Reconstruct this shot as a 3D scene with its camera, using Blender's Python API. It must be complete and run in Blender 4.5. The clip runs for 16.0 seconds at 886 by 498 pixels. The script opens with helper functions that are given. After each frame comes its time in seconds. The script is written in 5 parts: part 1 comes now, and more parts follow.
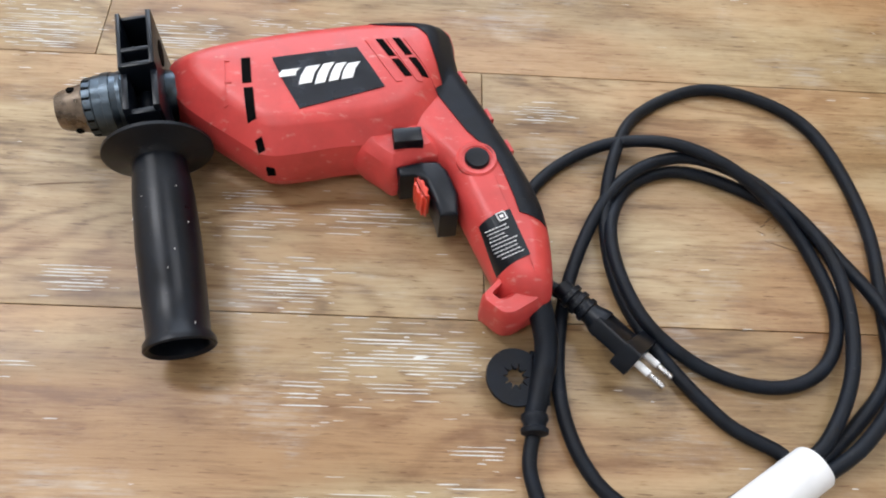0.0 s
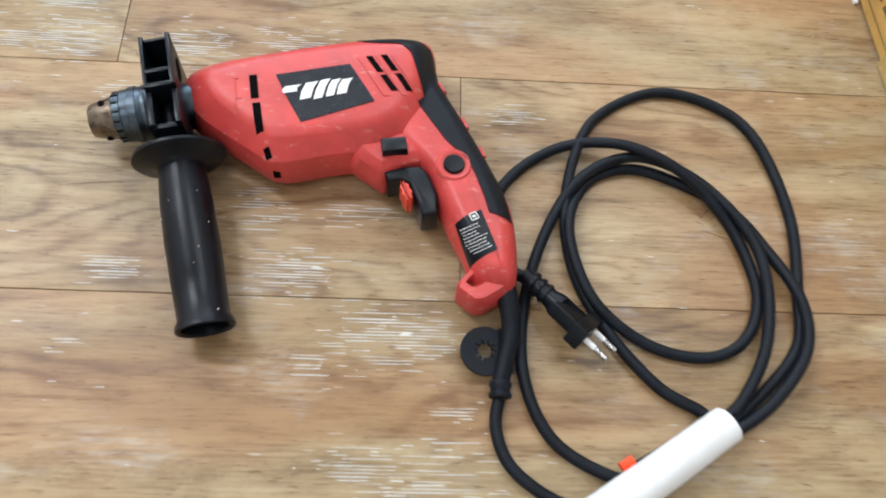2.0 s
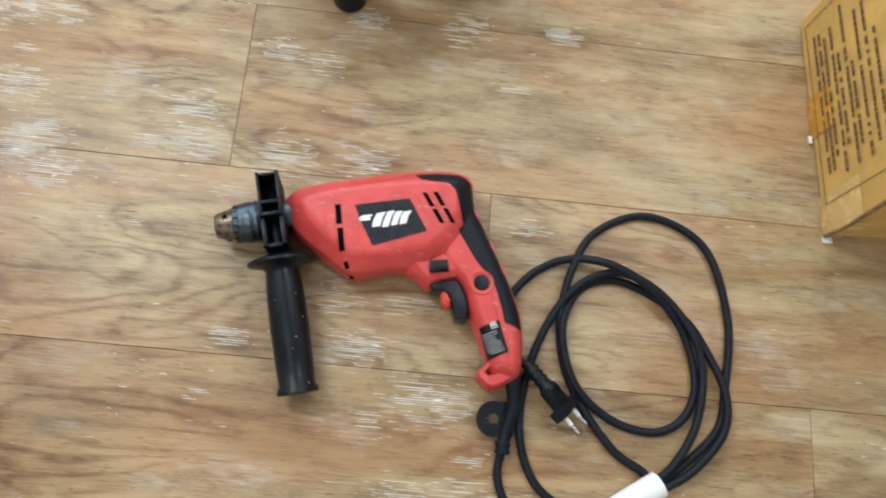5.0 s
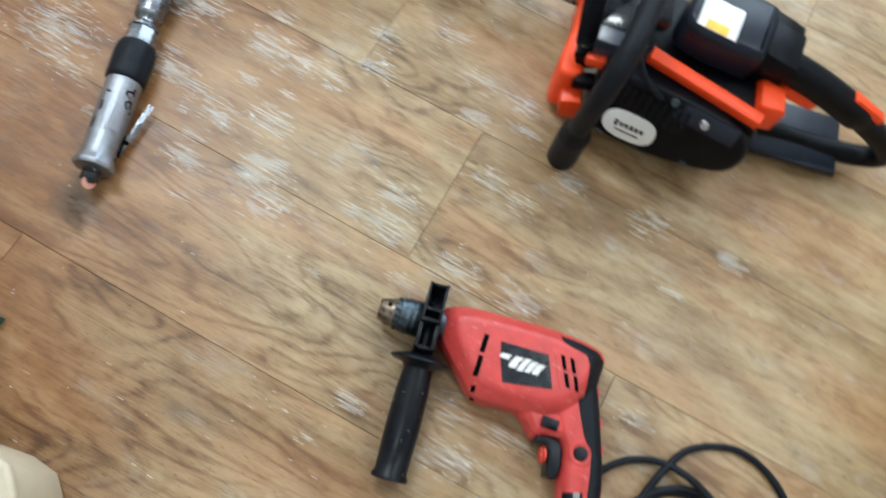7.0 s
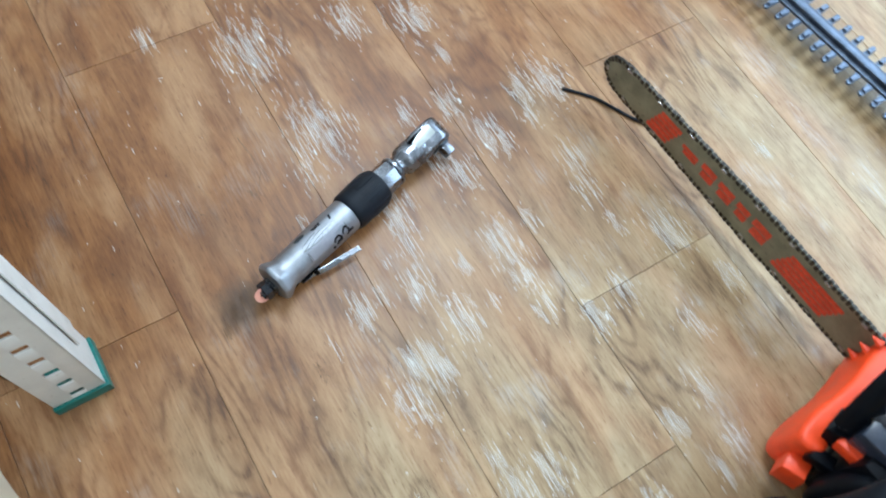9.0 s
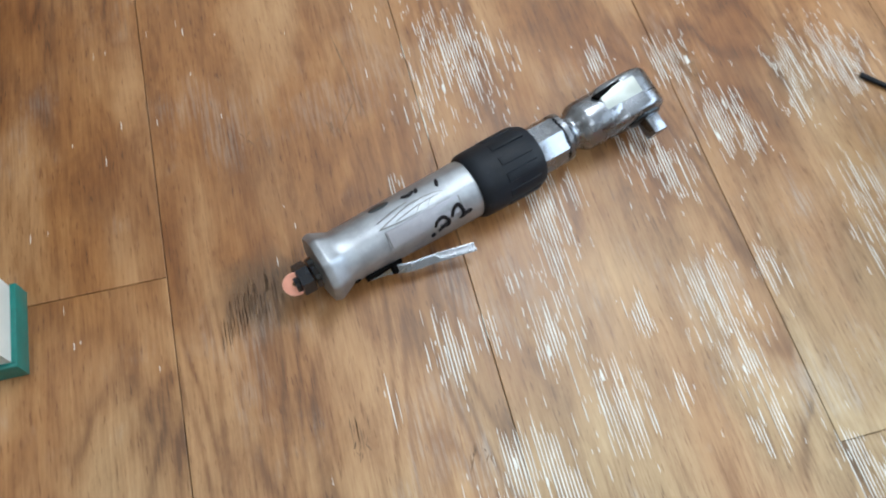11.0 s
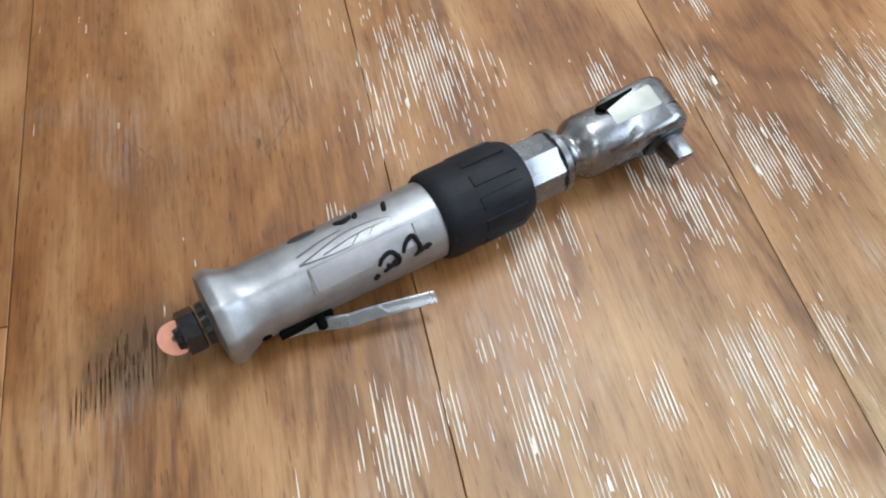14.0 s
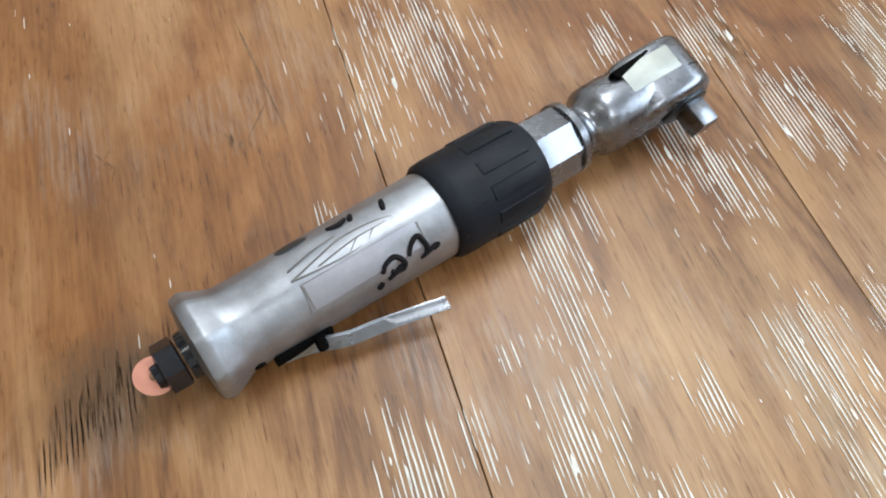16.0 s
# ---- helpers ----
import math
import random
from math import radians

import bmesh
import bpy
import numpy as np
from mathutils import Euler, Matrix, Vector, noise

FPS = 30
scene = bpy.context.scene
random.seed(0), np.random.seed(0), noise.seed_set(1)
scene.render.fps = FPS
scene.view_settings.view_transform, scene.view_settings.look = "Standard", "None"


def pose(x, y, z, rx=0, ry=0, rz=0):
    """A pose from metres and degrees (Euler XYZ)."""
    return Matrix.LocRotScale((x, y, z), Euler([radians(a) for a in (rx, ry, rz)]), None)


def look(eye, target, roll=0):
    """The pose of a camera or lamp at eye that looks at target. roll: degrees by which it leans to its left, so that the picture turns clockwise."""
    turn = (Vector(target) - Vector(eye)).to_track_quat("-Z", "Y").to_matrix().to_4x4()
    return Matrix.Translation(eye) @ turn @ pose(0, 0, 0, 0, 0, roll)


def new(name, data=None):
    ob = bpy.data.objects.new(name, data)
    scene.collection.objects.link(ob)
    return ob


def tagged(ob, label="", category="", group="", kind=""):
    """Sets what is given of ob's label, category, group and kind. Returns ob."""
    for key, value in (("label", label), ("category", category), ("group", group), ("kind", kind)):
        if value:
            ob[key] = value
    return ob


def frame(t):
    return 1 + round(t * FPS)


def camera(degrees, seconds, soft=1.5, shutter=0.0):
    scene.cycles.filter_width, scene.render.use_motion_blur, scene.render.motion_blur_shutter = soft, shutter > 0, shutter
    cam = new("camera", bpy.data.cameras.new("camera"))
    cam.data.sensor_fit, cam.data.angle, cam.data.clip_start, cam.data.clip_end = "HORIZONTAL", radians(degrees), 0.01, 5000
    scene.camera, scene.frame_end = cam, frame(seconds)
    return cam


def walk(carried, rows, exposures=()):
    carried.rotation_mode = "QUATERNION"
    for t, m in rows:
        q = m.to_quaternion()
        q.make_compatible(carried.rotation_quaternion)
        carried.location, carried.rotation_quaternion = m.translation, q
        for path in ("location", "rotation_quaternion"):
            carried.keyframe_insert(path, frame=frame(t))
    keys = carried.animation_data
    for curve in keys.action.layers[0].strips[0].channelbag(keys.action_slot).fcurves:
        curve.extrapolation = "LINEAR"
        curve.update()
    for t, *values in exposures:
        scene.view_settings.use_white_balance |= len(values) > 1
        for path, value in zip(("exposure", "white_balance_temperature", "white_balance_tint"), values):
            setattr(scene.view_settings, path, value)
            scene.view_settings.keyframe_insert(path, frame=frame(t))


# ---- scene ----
cam = camera(60.0, 16.0, soft=2.0, shutter=0.5)
PATH = [
    (0, (-0.043, 0.028, 0.485), (0.039, 0.986, -1.269), 6.6),
    (0.5, (-0.041, 0.027, 0.489), (0.039, 0.982, -1.267), 6.4),
    (1, (-0.042, 0.025, 0.492), (0.044, 0.99, -1.257), 6.6),
    (1.5, (-0.041, 0.021, 0.513), (0.04, 0.967, -1.247), 6.4),
    (2, (-0.038, 0.025, 0.588), (0.063, 0.832, -1.239), 8.5),
    (2.5, (-0.019, 0.038, 0.71), (0.088, 0.653, -1.19), 11.4),
    (3, (-0.005, 0.02, 0.797), (0.093, 0.605, -1.113), 11.2),
    (3.2, (-0.008, 0.011, 0.81), (0.093, 0.615, -1.094), 11.2),
    (5.3, (-0.133, 0.138, 0.866), (-0.029, 0.698, -1.051), 16.1),
    (5.5, (-0.173, 0.121, 0.865), (-0.022, 0.718, -1.038), 19.7),
    (6, (-0.194, 0.114, 0.866), (-0.098, 0.775, -1.019), 17.7),
    (6.5, (-0.192, 0.149, 0.935), (-0.198, 0.76, -0.97), 18.2),
    (7, (-0.199, 0.153, 0.976), (-0.336, 0.815, -0.907), 18.0),
    (7.5, (-0.267, 0.151, 0.962), (-0.547, 0.855, -0.889), 14.9),
    (8, (-0.346, 0.173, 0.945), (-0.732, 0.835, -0.902), 11.3),
    (8.5, (-0.358, 0.212, 0.927), (-0.866, 0.827, -0.907), 10.2),
    (9, (-0.362, 0.272, 0.911), (-0.962, 0.856, -0.905), 14.5),
    (9.5, (-0.441, 0.307, 0.794), (-1.051, 0.819, -1.041), 14.8),
    (10, (-0.495, 0.327, 0.682), (-1.109, 0.772, -1.168), 13.4),
    (10.2, (-0.493, 0.332, 0.647), (-1.146, 0.749, -1.197), 12.0),
    (12.3, (-0.457, 0.402, 0.447), (-1.449, 0.598, -1.279), 1.2),
    (12.5, (-0.461, 0.405, 0.441), (-1.465, 0.612, -1.277), 1.6),
    (13, (-0.472, 0.412, 0.423), (-1.509, 0.644, -1.271), 2.2),
    (13.5, (-0.491, 0.408, 0.403), (-1.536, 0.699, -1.277), 4.5),
    (14, (-0.51, 0.405, 0.385), (-1.55, 0.74, -1.29), 5.6),
    (14.5, (-0.528, 0.401, 0.367), (-1.547, 0.778, -1.312), 6.4),
    (15, (-0.539, 0.4, 0.354), (-1.534, 0.791, -1.336), 5.7),
    (15.5, (-0.546, 0.401, 0.348), (-1.524, 0.784, -1.354), 4.5),
    (16, (-0.55, 0.401, 0.347), (-1.524, 0.779, -1.358), 4.3),
]
walk(cam, [(t, look(eye, target, roll)) for t, eye, target, roll in PATH],
     exposures=[(0, -0.06, 6050, 12), (3, -0.08, 5950, 6), (5.5, -0.22, 6000, 4), (7.2, -0.23, 5700, 2), (8.5, -0.10, 5200, 1), (10.0, -0.12, 5500, 2), (12.5, -0.12, 6050, 6), (16, -0.10, 6100, 7)])

# ---- light ----
world = bpy.data.worlds.new("world")
world.use_nodes = True
scene.world = world
world.node_tree.nodes["Background"].inputs[0].default_value = (0.9, 0.95, 1.0, 1)
world.node_tree.nodes["Background"].inputs[1].default_value = 0.25


def ceiling_lamp(x, y, z, sx, sy, power, colour, turn=0):
    lamp = bpy.data.lights.new("tube_light", "AREA")
    lamp.shape, lamp.size, lamp.size_y, lamp.energy, lamp.color = "RECTANGLE", sx, sy, power, colour
    ob = new("tube_light", lamp)
    ob.matrix_world = pose(x, y, z, 0, 0, turn)
    return ob


ceiling_lamp(-1.6, 1.2, 2.5, 1.2, 0.30, 46, (1.0, 0.98, 0.95))
ceiling_lamp(0.9, 1.3, 2.5, 1.2, 0.30, 20, (1.0, 0.98, 0.95))
# unseen fill from the south-west, added to brighten the drill's south side
ceiling_lamp(-0.9, -0.5, 2.5, 1.2, 0.30, 18, (1.0, 0.98, 0.95))
# daylight that comes in through the opening of the north wall
sky_light = bpy.data.lights.new("window_light", "AREA")
sky_light.shape, sky_light.size, sky_light.size_y, sky_light.energy, sky_light.color = "RECTANGLE", 2.0, 1.3, 62, (0.86, 0.93, 1.0)
new("window_light", sky_light).matrix_world = pose(-0.45, 2.68, 1.45, -90, 0, 0)


# ---- node helpers ----
class Nodes:
    """Short forms for building one material."""

    def __init__(self, name):
        self.m = bpy.data.materials.new(name)
        self.m.use_nodes = True
        self.t = self.m.node_tree
        self.b = self.t.nodes["Principled BSDF"]

    def node(self, kind, **values):
        n = self.t.nodes.new(kind)
        for key, value in values.items():
            n.inputs[key].default_value = value
        return n

    def link(self, a, b):
        self.t.links.new(a, b)

    def place(self):
        return self.t.nodes.new("ShaderNodeNewGeometry").outputs["Position"]

    def local(self):
        return self.t.nodes.new("ShaderNodeTexCoord").outputs["Object"]

    def stretch(self, vector, scale, shift=(0, 0, 0)):
        n = self.t.nodes.new("ShaderNodeMapping")
        n.inputs["Scale"].default_value = scale
        n.inputs["Location"].default_value = shift
        self.link(vector, n.inputs["Vector"])
        return n.outputs[0]

    def noise(self, vector, scale, detail=3.0, rough=0.5, warp=0.0):
        n = self.t.nodes.new("ShaderNodeTexNoise")
        n.inputs["Scale"].default_value, n.inputs["Detail"].default_value = scale, detail
        n.inputs["Roughness"].default_value, n.inputs["Distortion"].default_value = rough, warp
        self.link(vector, n.inputs["Vector"])
        return n.outputs["Fac"]

    def math(self, op, a, b=0.0, c=0.0, clamp=False):
        n = self.t.nodes.new("ShaderNodeMath")
        n.operation, n.use_clamp = op, clamp
        for i, v in enumerate((a, b, c)):
            if isinstance(v, (int, float)):
                n.inputs[i].default_value = v
            else:
                self.link(v, n.inputs[i])
        return n.outputs[0]

    def span(self, value, lo, hi, out_lo=0.0, out_hi=1.0):
        n = self.t.nodes.new("ShaderNodeMapRange")
        n.interpolation_type = "SMOOTHSTEP"
        for i, v in zip((1, 2, 3, 4), (lo, hi, out_lo, out_hi)):
            n.inputs[i].default_value = v
        self.link(value, n.inputs[0])
        return n.outputs[0]

    def ramp(self, value, *stops):
        n = self.t.nodes.new("ShaderNodeValToRGB")
        e = n.color_ramp.elements
        while len(e) < len(stops):
            e.new(0.5)
        for el, (p, c) in zip(e, stops):
            el.position, el.color = p, (*c, 1)
        self.link(value, n.inputs[0])
        return n.outputs[0]

    def mix(self, fac, a, b, mode="MIX"):
        n = self.t.nodes.new("ShaderNodeMix")
        n.data_type, n.blend_type = "RGBA", mode
        for i, v in ((0, fac), (6, a), (7, b)):
            if isinstance(v, (int, float)):
                n.inputs[i].default_value = v
            elif isinstance(v, tuple):
                n.inputs[i].default_value = (*v, 1)
            else:
                self.link(v, n.inputs[i])
        return n.outputs[2]

    def bump(self, height, strength=0.2, distance=0.001):
        n = self.node("ShaderNodeBump", Strength=strength, Distance=distance)
        self.link(height, n.inputs["Height"])
        self.link(n.outputs[0], self.b.inputs["Normal"])

    def put(self, name, value):
        if isinstance(value, (int, float)):
            self.b.inputs[name].default_value = value
        elif isinstance(value, tuple):
            self.b.inputs[name].default_value = (*value, 1)
        else:
            self.link(value, self.b.inputs[name])


def surface(name, colour, rough=0.5, metal=0.0, grain=0.15, size=60.0, relief=0.1, dirt=None, dirt_amount=0.0, spec=0.5):
    """A painted, moulded or metal surface with fine grain and patchy wear."""
    n = Nodes(name)
    p = n.local()
    fine = n.noise(p, size * 12, 3)
    broad = n.noise(p, size, 4, 0.6)
    dark = tuple(c * (1 - grain) for c in colour)
    light = tuple(min(1, c * (1 + grain)) for c in colour)
    col = n.mix(n.span(broad, 0.3, 0.7), dark, light)
    if dirt:
        marks = n.noise(n.stretch(p, (1, 2.5, 1.5)), size * 2.2, 6, 0.7)
        col = n.mix(n.span(marks, 0.62 - dirt_amount, 0.70, 0, 0.8), col, dirt)
    n.put("Base Color", col)
    n.put("Roughness", n.math("MULTIPLY_ADD", broad, 0.3, rough - 0.15))
    n.put("Metallic", metal)
    n.put("Specular IOR Level", spec)
    n.bump(fine, relief, 0.0004)
    return n.m


# ---- geometry helpers ----
def part(name, bm, material, parent=None, label="", smooth=40):
    """Links a bmesh as one mesh object under a thing or a part."""
    bmesh.ops.recalc_face_normals(bm, faces=bm.faces)
    me = bpy.data.meshes.new(name)
    for f in bm.faces:
        f.smooth = smooth > 0
    if smooth:
        for e in bm.edges:
            if len(e.link_faces) == 2 and e.calc_face_angle(0) > radians(smooth):
                e.smooth = False
    bm.to_mesh(me)
    bm.free()
    me.materials.append(material)
    ob = new(name, me)
    ob.parent = parent
    if label:
        ob["label"] = label
    return ob


def thing(name, m, label, category, group=""):
    ob = new(name)
    ob.matrix_world = m
    ob.empty_display_size = 0.02
    return tagged(ob, label, category, group)


def curve_points(points, steps=6, closed=False):
    """A smooth line through the points."""
    p = [Vector(v) for v in points]
    n = len(p)
    out = []
    for i in range(n if closed else n - 1):
        a, b, c, d = (p[(i + k) % n] if closed else p[min(max(i + k, 0), n - 1)] for k in (-1, 0, 1, 2))
        for s in range(steps):
            t = s / steps
            out.append(0.5 * ((2 * b) + (c - a) * t + (2 * a - 5 * b + 4 * c - d) * t * t + (3 * b - a - 3 * c + d) * t ** 3))
    if not closed:
        out.append(p[-1])
    return out


def sweep(bm, path, radius, seg=10, flat=1.0):
    """A tube along the path; radius is a number or one for each point."""
    n = len(path)
    rs = radius if isinstance(radius, (list, tuple)) else [radius] * n
    up = Vector((0, 0, 1))
    rings = []
    side = None
    for i, p in enumerate(path):
        d = (path[min(i + 1, n - 1)] - path[max(i - 1, 0)]).normalized()
        if side is None:
            side = d.cross(up if abs(d.z) < 0.9 else Vector((1, 0, 0))).normalized()
        side = (side - d * side.dot(d)).normalized()
        top = side.cross(d)
        rings.append([bm.verts.new(p + (side * math.cos(a) + top * flat * math.sin(a)) * rs[i])
                      for a in (2 * math.pi * k / seg for k in range(seg))])
    for a, b in zip(rings, rings[1:]):
        for k in range(seg):
            bm.faces.new((a[k], a[(k + 1) % seg], b[(k + 1) % seg], b[k]))
    bm.faces.new(rings[0][::-1])
    bm.faces.new(rings[-1])
    return bm


def lathe(bm, profile, seg=24, m=Matrix(), squash=None):
    """Turns (along, radius) pairs round the local x axis. squash(along, angle) may scale the radius."""
    rings = []
    for x, r in profile:
        ring = []
        for k in range(seg):
            a = 2 * math.pi * k / seg
            f = r * (squash(x, a) if squash else 1)
            ring.append(bm.verts.new(m @ Vector((x, f * math.cos(a), f * math.sin(a)))))
        rings.append(ring)
    for a, b in zip(rings, rings[1:]):
        for k in range(seg):
            bm.faces.new((a[k], a[(k + 1) % seg], b[(k + 1) % seg], b[k]))
    bm.faces.new(rings[0][::-1])
    bm.faces.new(rings[-1])
    return bm


def inset(points, d):
    n = len(points)
    area = sum(points[i].x * points[(i + 1) % n].y - points[(i + 1) % n].x * points[i].y for i in range(n))
    s = 1 if area > 0 else -1
    out = []
    for i in range(n):
        a, b, c = points[i - 1], points[i], points[(i + 1) % n]
        e1, e2 = (b - a).to_2d().normalized(), (c - b).to_2d().normalized()
        n1, n2 = Vector((-e1.y, e1.x)) * s, Vector((-e2.y, e2.x)) * s
        v = n1 + n2
        v = v / max(0.6, v.dot(n1)) if v.length > 1e-6 else n1
        out.append(Vector((b.x + v.x * d, b.y + v.y * d, 0)))
    return out


def shell(bm, outline, profile):
    """A body of the outline's shape; profile gives (inset, height) from its lower rim to its crown."""
    pts = [Vector((p[0], p[1], 0)) for p in outline]
    rings = {0.0: pts}
    deepest = max(d for d, z in profile)
    now, d = pts, 0.0
    marks = sorted({d for d, z in profile})
    for mark in marks:
        while d < mark - 1e-9:
            step = min(0.0008, mark - d)
            now = inset(now, step)
            n = len(now)
            now = [now[i] * 0.6 + (now[i - 1] + now[(i + 1) % n]) * 0.2 for i in range(n)]
            d += step
        rings[mark] = now
    loops = [[bm.verts.new((p.x, p.y, z)) for p in rings[d]] for d, z in profile]
    for p, q in zip(loops, loops[1:]):
        for k in range(len(p)):
            bm.faces.new((p[k], p[(k + 1) % len(p)], q[(k + 1) % len(p)], q[k]))
    caps = [bm.faces.new(loops[0][::-1]), bm.faces.new(loops[-1])]
    bmesh.ops.triangulate(bm, faces=caps)
    return bm


def slab(bm, outline, z0, z1, edge=0.002, rounds=3, m=Matrix()):
    """A plate of the outline's shape with rounded rims."""
    pts = [Vector((p[0], p[1], 0)) for p in outline]
    low = [(z0 + edge * (1 - math.cos(math.pi / 2 * k / rounds)), edge * (1 - math.sin(math.pi / 2 * k / rounds))) for k in range(rounds + 1)]
    high = [(z0 + z1 - z, e) for z, e in reversed(low)]
    loops = []
    for z, e in low + high:
        ring = inset(pts, e)
        loops.append([bm.verts.new(m @ Vector((p.x, p.y, z))) for p in ring])
    for a, b in zip(loops, loops[1:]):
        for k in range(len(a)):
            bm.faces.new((a[k], a[(k + 1) % len(a)], b[(k + 1) % len(a)], b[k]))
    bm.faces.new(loops[0][::-1])
    bm.faces.new(loops[-1])
    return bm


def block(bm, size, at=(0, 0, 0), edge=0.0015, m=Matrix()):
    x, y, z = (v / 2 for v in size)
    e = min(edge, x * 0.9, y * 0.9, z * 0.9)
    return slab(bm, [(-x, -y), (x, -y), (x, y), (-x, y)], -z, z, e, 2, m @ Matrix.Translation(at))


def cylinder(bm, a, b, r, seg=20, edge=0.0):
    a, b = Vector(a), Vector(b)
    d = b - a
    q = d.to_track_quat("X", "Z").to_matrix().to_4x4()
    L = d.length
    prof = [(0, r - edge), (edge, r), (L - edge, r), (L, r - edge)] if edge else [(0, r), (L, r)]
    return lathe(bm, prof, seg, Matrix.Translation(a) @ q)


def bars(bm, rows, m, height=0.0006):
    """Flat strokes that stand for writing: (x0, y0, x1, y1) boxes."""
    for x0, y0, x1, y1 in rows:
        bmesh.ops.create_cube(bm, size=1, matrix=m @ Matrix.LocRotScale(((x0 + x1) / 2, (y0 + y1) / 2, 0), None, (abs(x1 - x0), abs(y1 - y0), height)))
    return bm


# ---- materials ----
red_plastic = surface("red_plastic", (0.56, 0.055, 0.050), 0.42, grain=0.14, size=28, relief=0.2, dirt=(0.62, 0.24, 0.21), dirt_amount=0.05)
black_plastic = surface("black_plastic", (0.0045, 0.0065, 0.0105), 0.34, grain=0.3, size=50, dirt=(0.04, 0.04, 0.042), dirt_amount=-0.02, spec=0.24)
black_rubber = surface("black_rubber", (0.0060, 0.0085, 0.0135), 0.5, grain=0.3, size=60, relief=0.35, dirt=(0.04, 0.042, 0.045), dirt_amount=-0.01, spec=0.2)
white_plastic = surface("white_plastic", (0.80, 0.81, 0.82), 0.45, grain=0.03)
white_paint = surface("white_paint", (0.74, 0.74, 0.71), 0.4, grain=0.06, size=25, dirt=(0.45, 0.42, 0.38), dirt_amount=0.0)
green_plastic = surface("green_plastic", (0.01, 0.13, 0.11), 0.4, grain=0.15)
steel = surface("steel", (0.42, 0.42, 0.43), 0.28, 1.0, grain=0.12, size=80, dirt=(0.25, 0.23, 0.2), dirt_amount=0.0)
dark_steel = surface("dark_steel", (0.075, 0.095, 0.115), 0.36, 1.0, grain=0.25, size=90, dirt=(0.05, 0.045, 0.04), dirt_amount=0.03)
aluminium = surface("cast_aluminium", (0.295, 0.315, 0.35), 0.43, 0.85, grain=0.16, size=70, relief=0.25, dirt=(0.20, 0.19, 0.18), dirt_amount=-0.02)
rusty_steel = surface("rusty_steel", (0.19, 0.15, 0.115), 0.30, 0.8, grain=0.4, size=120, dirt=(0.35, 0.28, 0.2), dirt_amount=0.05)
orange_plastic = surface("orange_plastic", (0.90, 0.072, 0.009), 0.42, grain=0.1, size=40)
cardboard = surface("cardboard", (0.66, 0.42, 0.12), 0.7, grain=0.12, size=20, relief=0.2, dirt=(0.42, 0.24, 0.07), dirt_amount=0.0)
brown_tape = surface("brown_tape", (0.55, 0.27, 0.03), 0.25, grain=0.1, size=30)
ink = surface("ink", (0.012, 0.011, 0.013), 0.8, grain=0.2, spec=0.1)
red_ink = surface("red_ink", (0.62, 0.06, 0.02), 0.55, grain=0.2, size=150)
white_ink = surface("white_ink", (0.8, 0.8, 0.8), 0.5, grain=0.05)
copper_pink = surface("copper_pink", (0.75, 0.36, 0.27), 0.45, grain=0.12)
plaster = surface("plaster", (0.72, 0.71, 0.68), 0.9, grain=0.03, size=3)

orange_red = surface("orange_red_plastic", (0.75, 0.06, 0.03), 0.4, grain=0.1)
gloss_black = surface("gloss_black", (0.010, 0.013, 0.020), 0.16, grain=0.3, relief=0.03)
deep_black = surface("deep_black", (0.003, 0.003, 0.003), 0.9, grain=0.3, spec=0.05)
slate_plastic = surface("slate_plastic", (0.010, 0.014, 0.025), 0.34, grain=0.2, spec=0.3)
dull_steel = surface("dull_steel", (0.21, 0.225, 0.255), 0.27, 1.0, grain=0.15, size=70, dirt=(0.2, 0.18, 0.16), dirt_amount=0.0)
pale_metal = surface("pale_metal", (0.42, 0.45, 0.43), 0.35, 0.6, grain=0.08)
plate_grey = surface("plate_grey", (0.30, 0.305, 0.345), 0.45, 0.6, grain=0.08, size=120)
engraved = surface("engraved", (0.16, 0.16, 0.16), 0.6, 0.3, grain=0.2)
bar_steel = surface("bar_steel", (0.23, 0.225, 0.155), 0.45, 0.3, grain=0.25, size=30, dirt=(0.12, 0.11, 0.08), dirt_amount=0.04)
chain_steel = surface("chain_steel", (0.05, 0.045, 0.04), 0.4, 0.8, grain=0.4)
blue_steel = surface("blue_steel", (0.10, 0.12, 0.16), 0.35, 0.8, grain=0.25, size=60, dirt=(0.3, 0.3, 0.3), dirt_amount=0.0)
saw_black = surface("saw_black", (0.0035, 0.0045, 0.007), 0.42, grain=0.3, size=50, spec=0.13)
muffler_slate = surface("muffler_slate", (0.035, 0.045, 0.07), 0.22, grain=0.2)
yellow_ink = surface("yellow_ink", (0.85, 0.5, 0.05), 0.5, grain=0.1)
card_ink = surface("card_ink", (0.16, 0.09, 0.04), 0.7, grain=0.3)
torn_card = surface("torn_card", (0.22, 0.12, 0.06), 0.9, grain=0.3, size=150)
pale_tape = surface("pale_tape", (0.62, 0.42, 0.16), 0.25, grain=0.1, size=60, relief=0.5)
cream_plastic = surface("cream_plastic", (0.62, 0.54, 0.40), 0.5, grain=0.04)
scuff_white = surface("scuff_white", (0.68, 0.67, 0.63), 0.6, grain=0.12, size=40)
dark_stain = surface("dark_stain", (0.145, 0.082, 0.039), 0.6, grain=0.4, size=80)

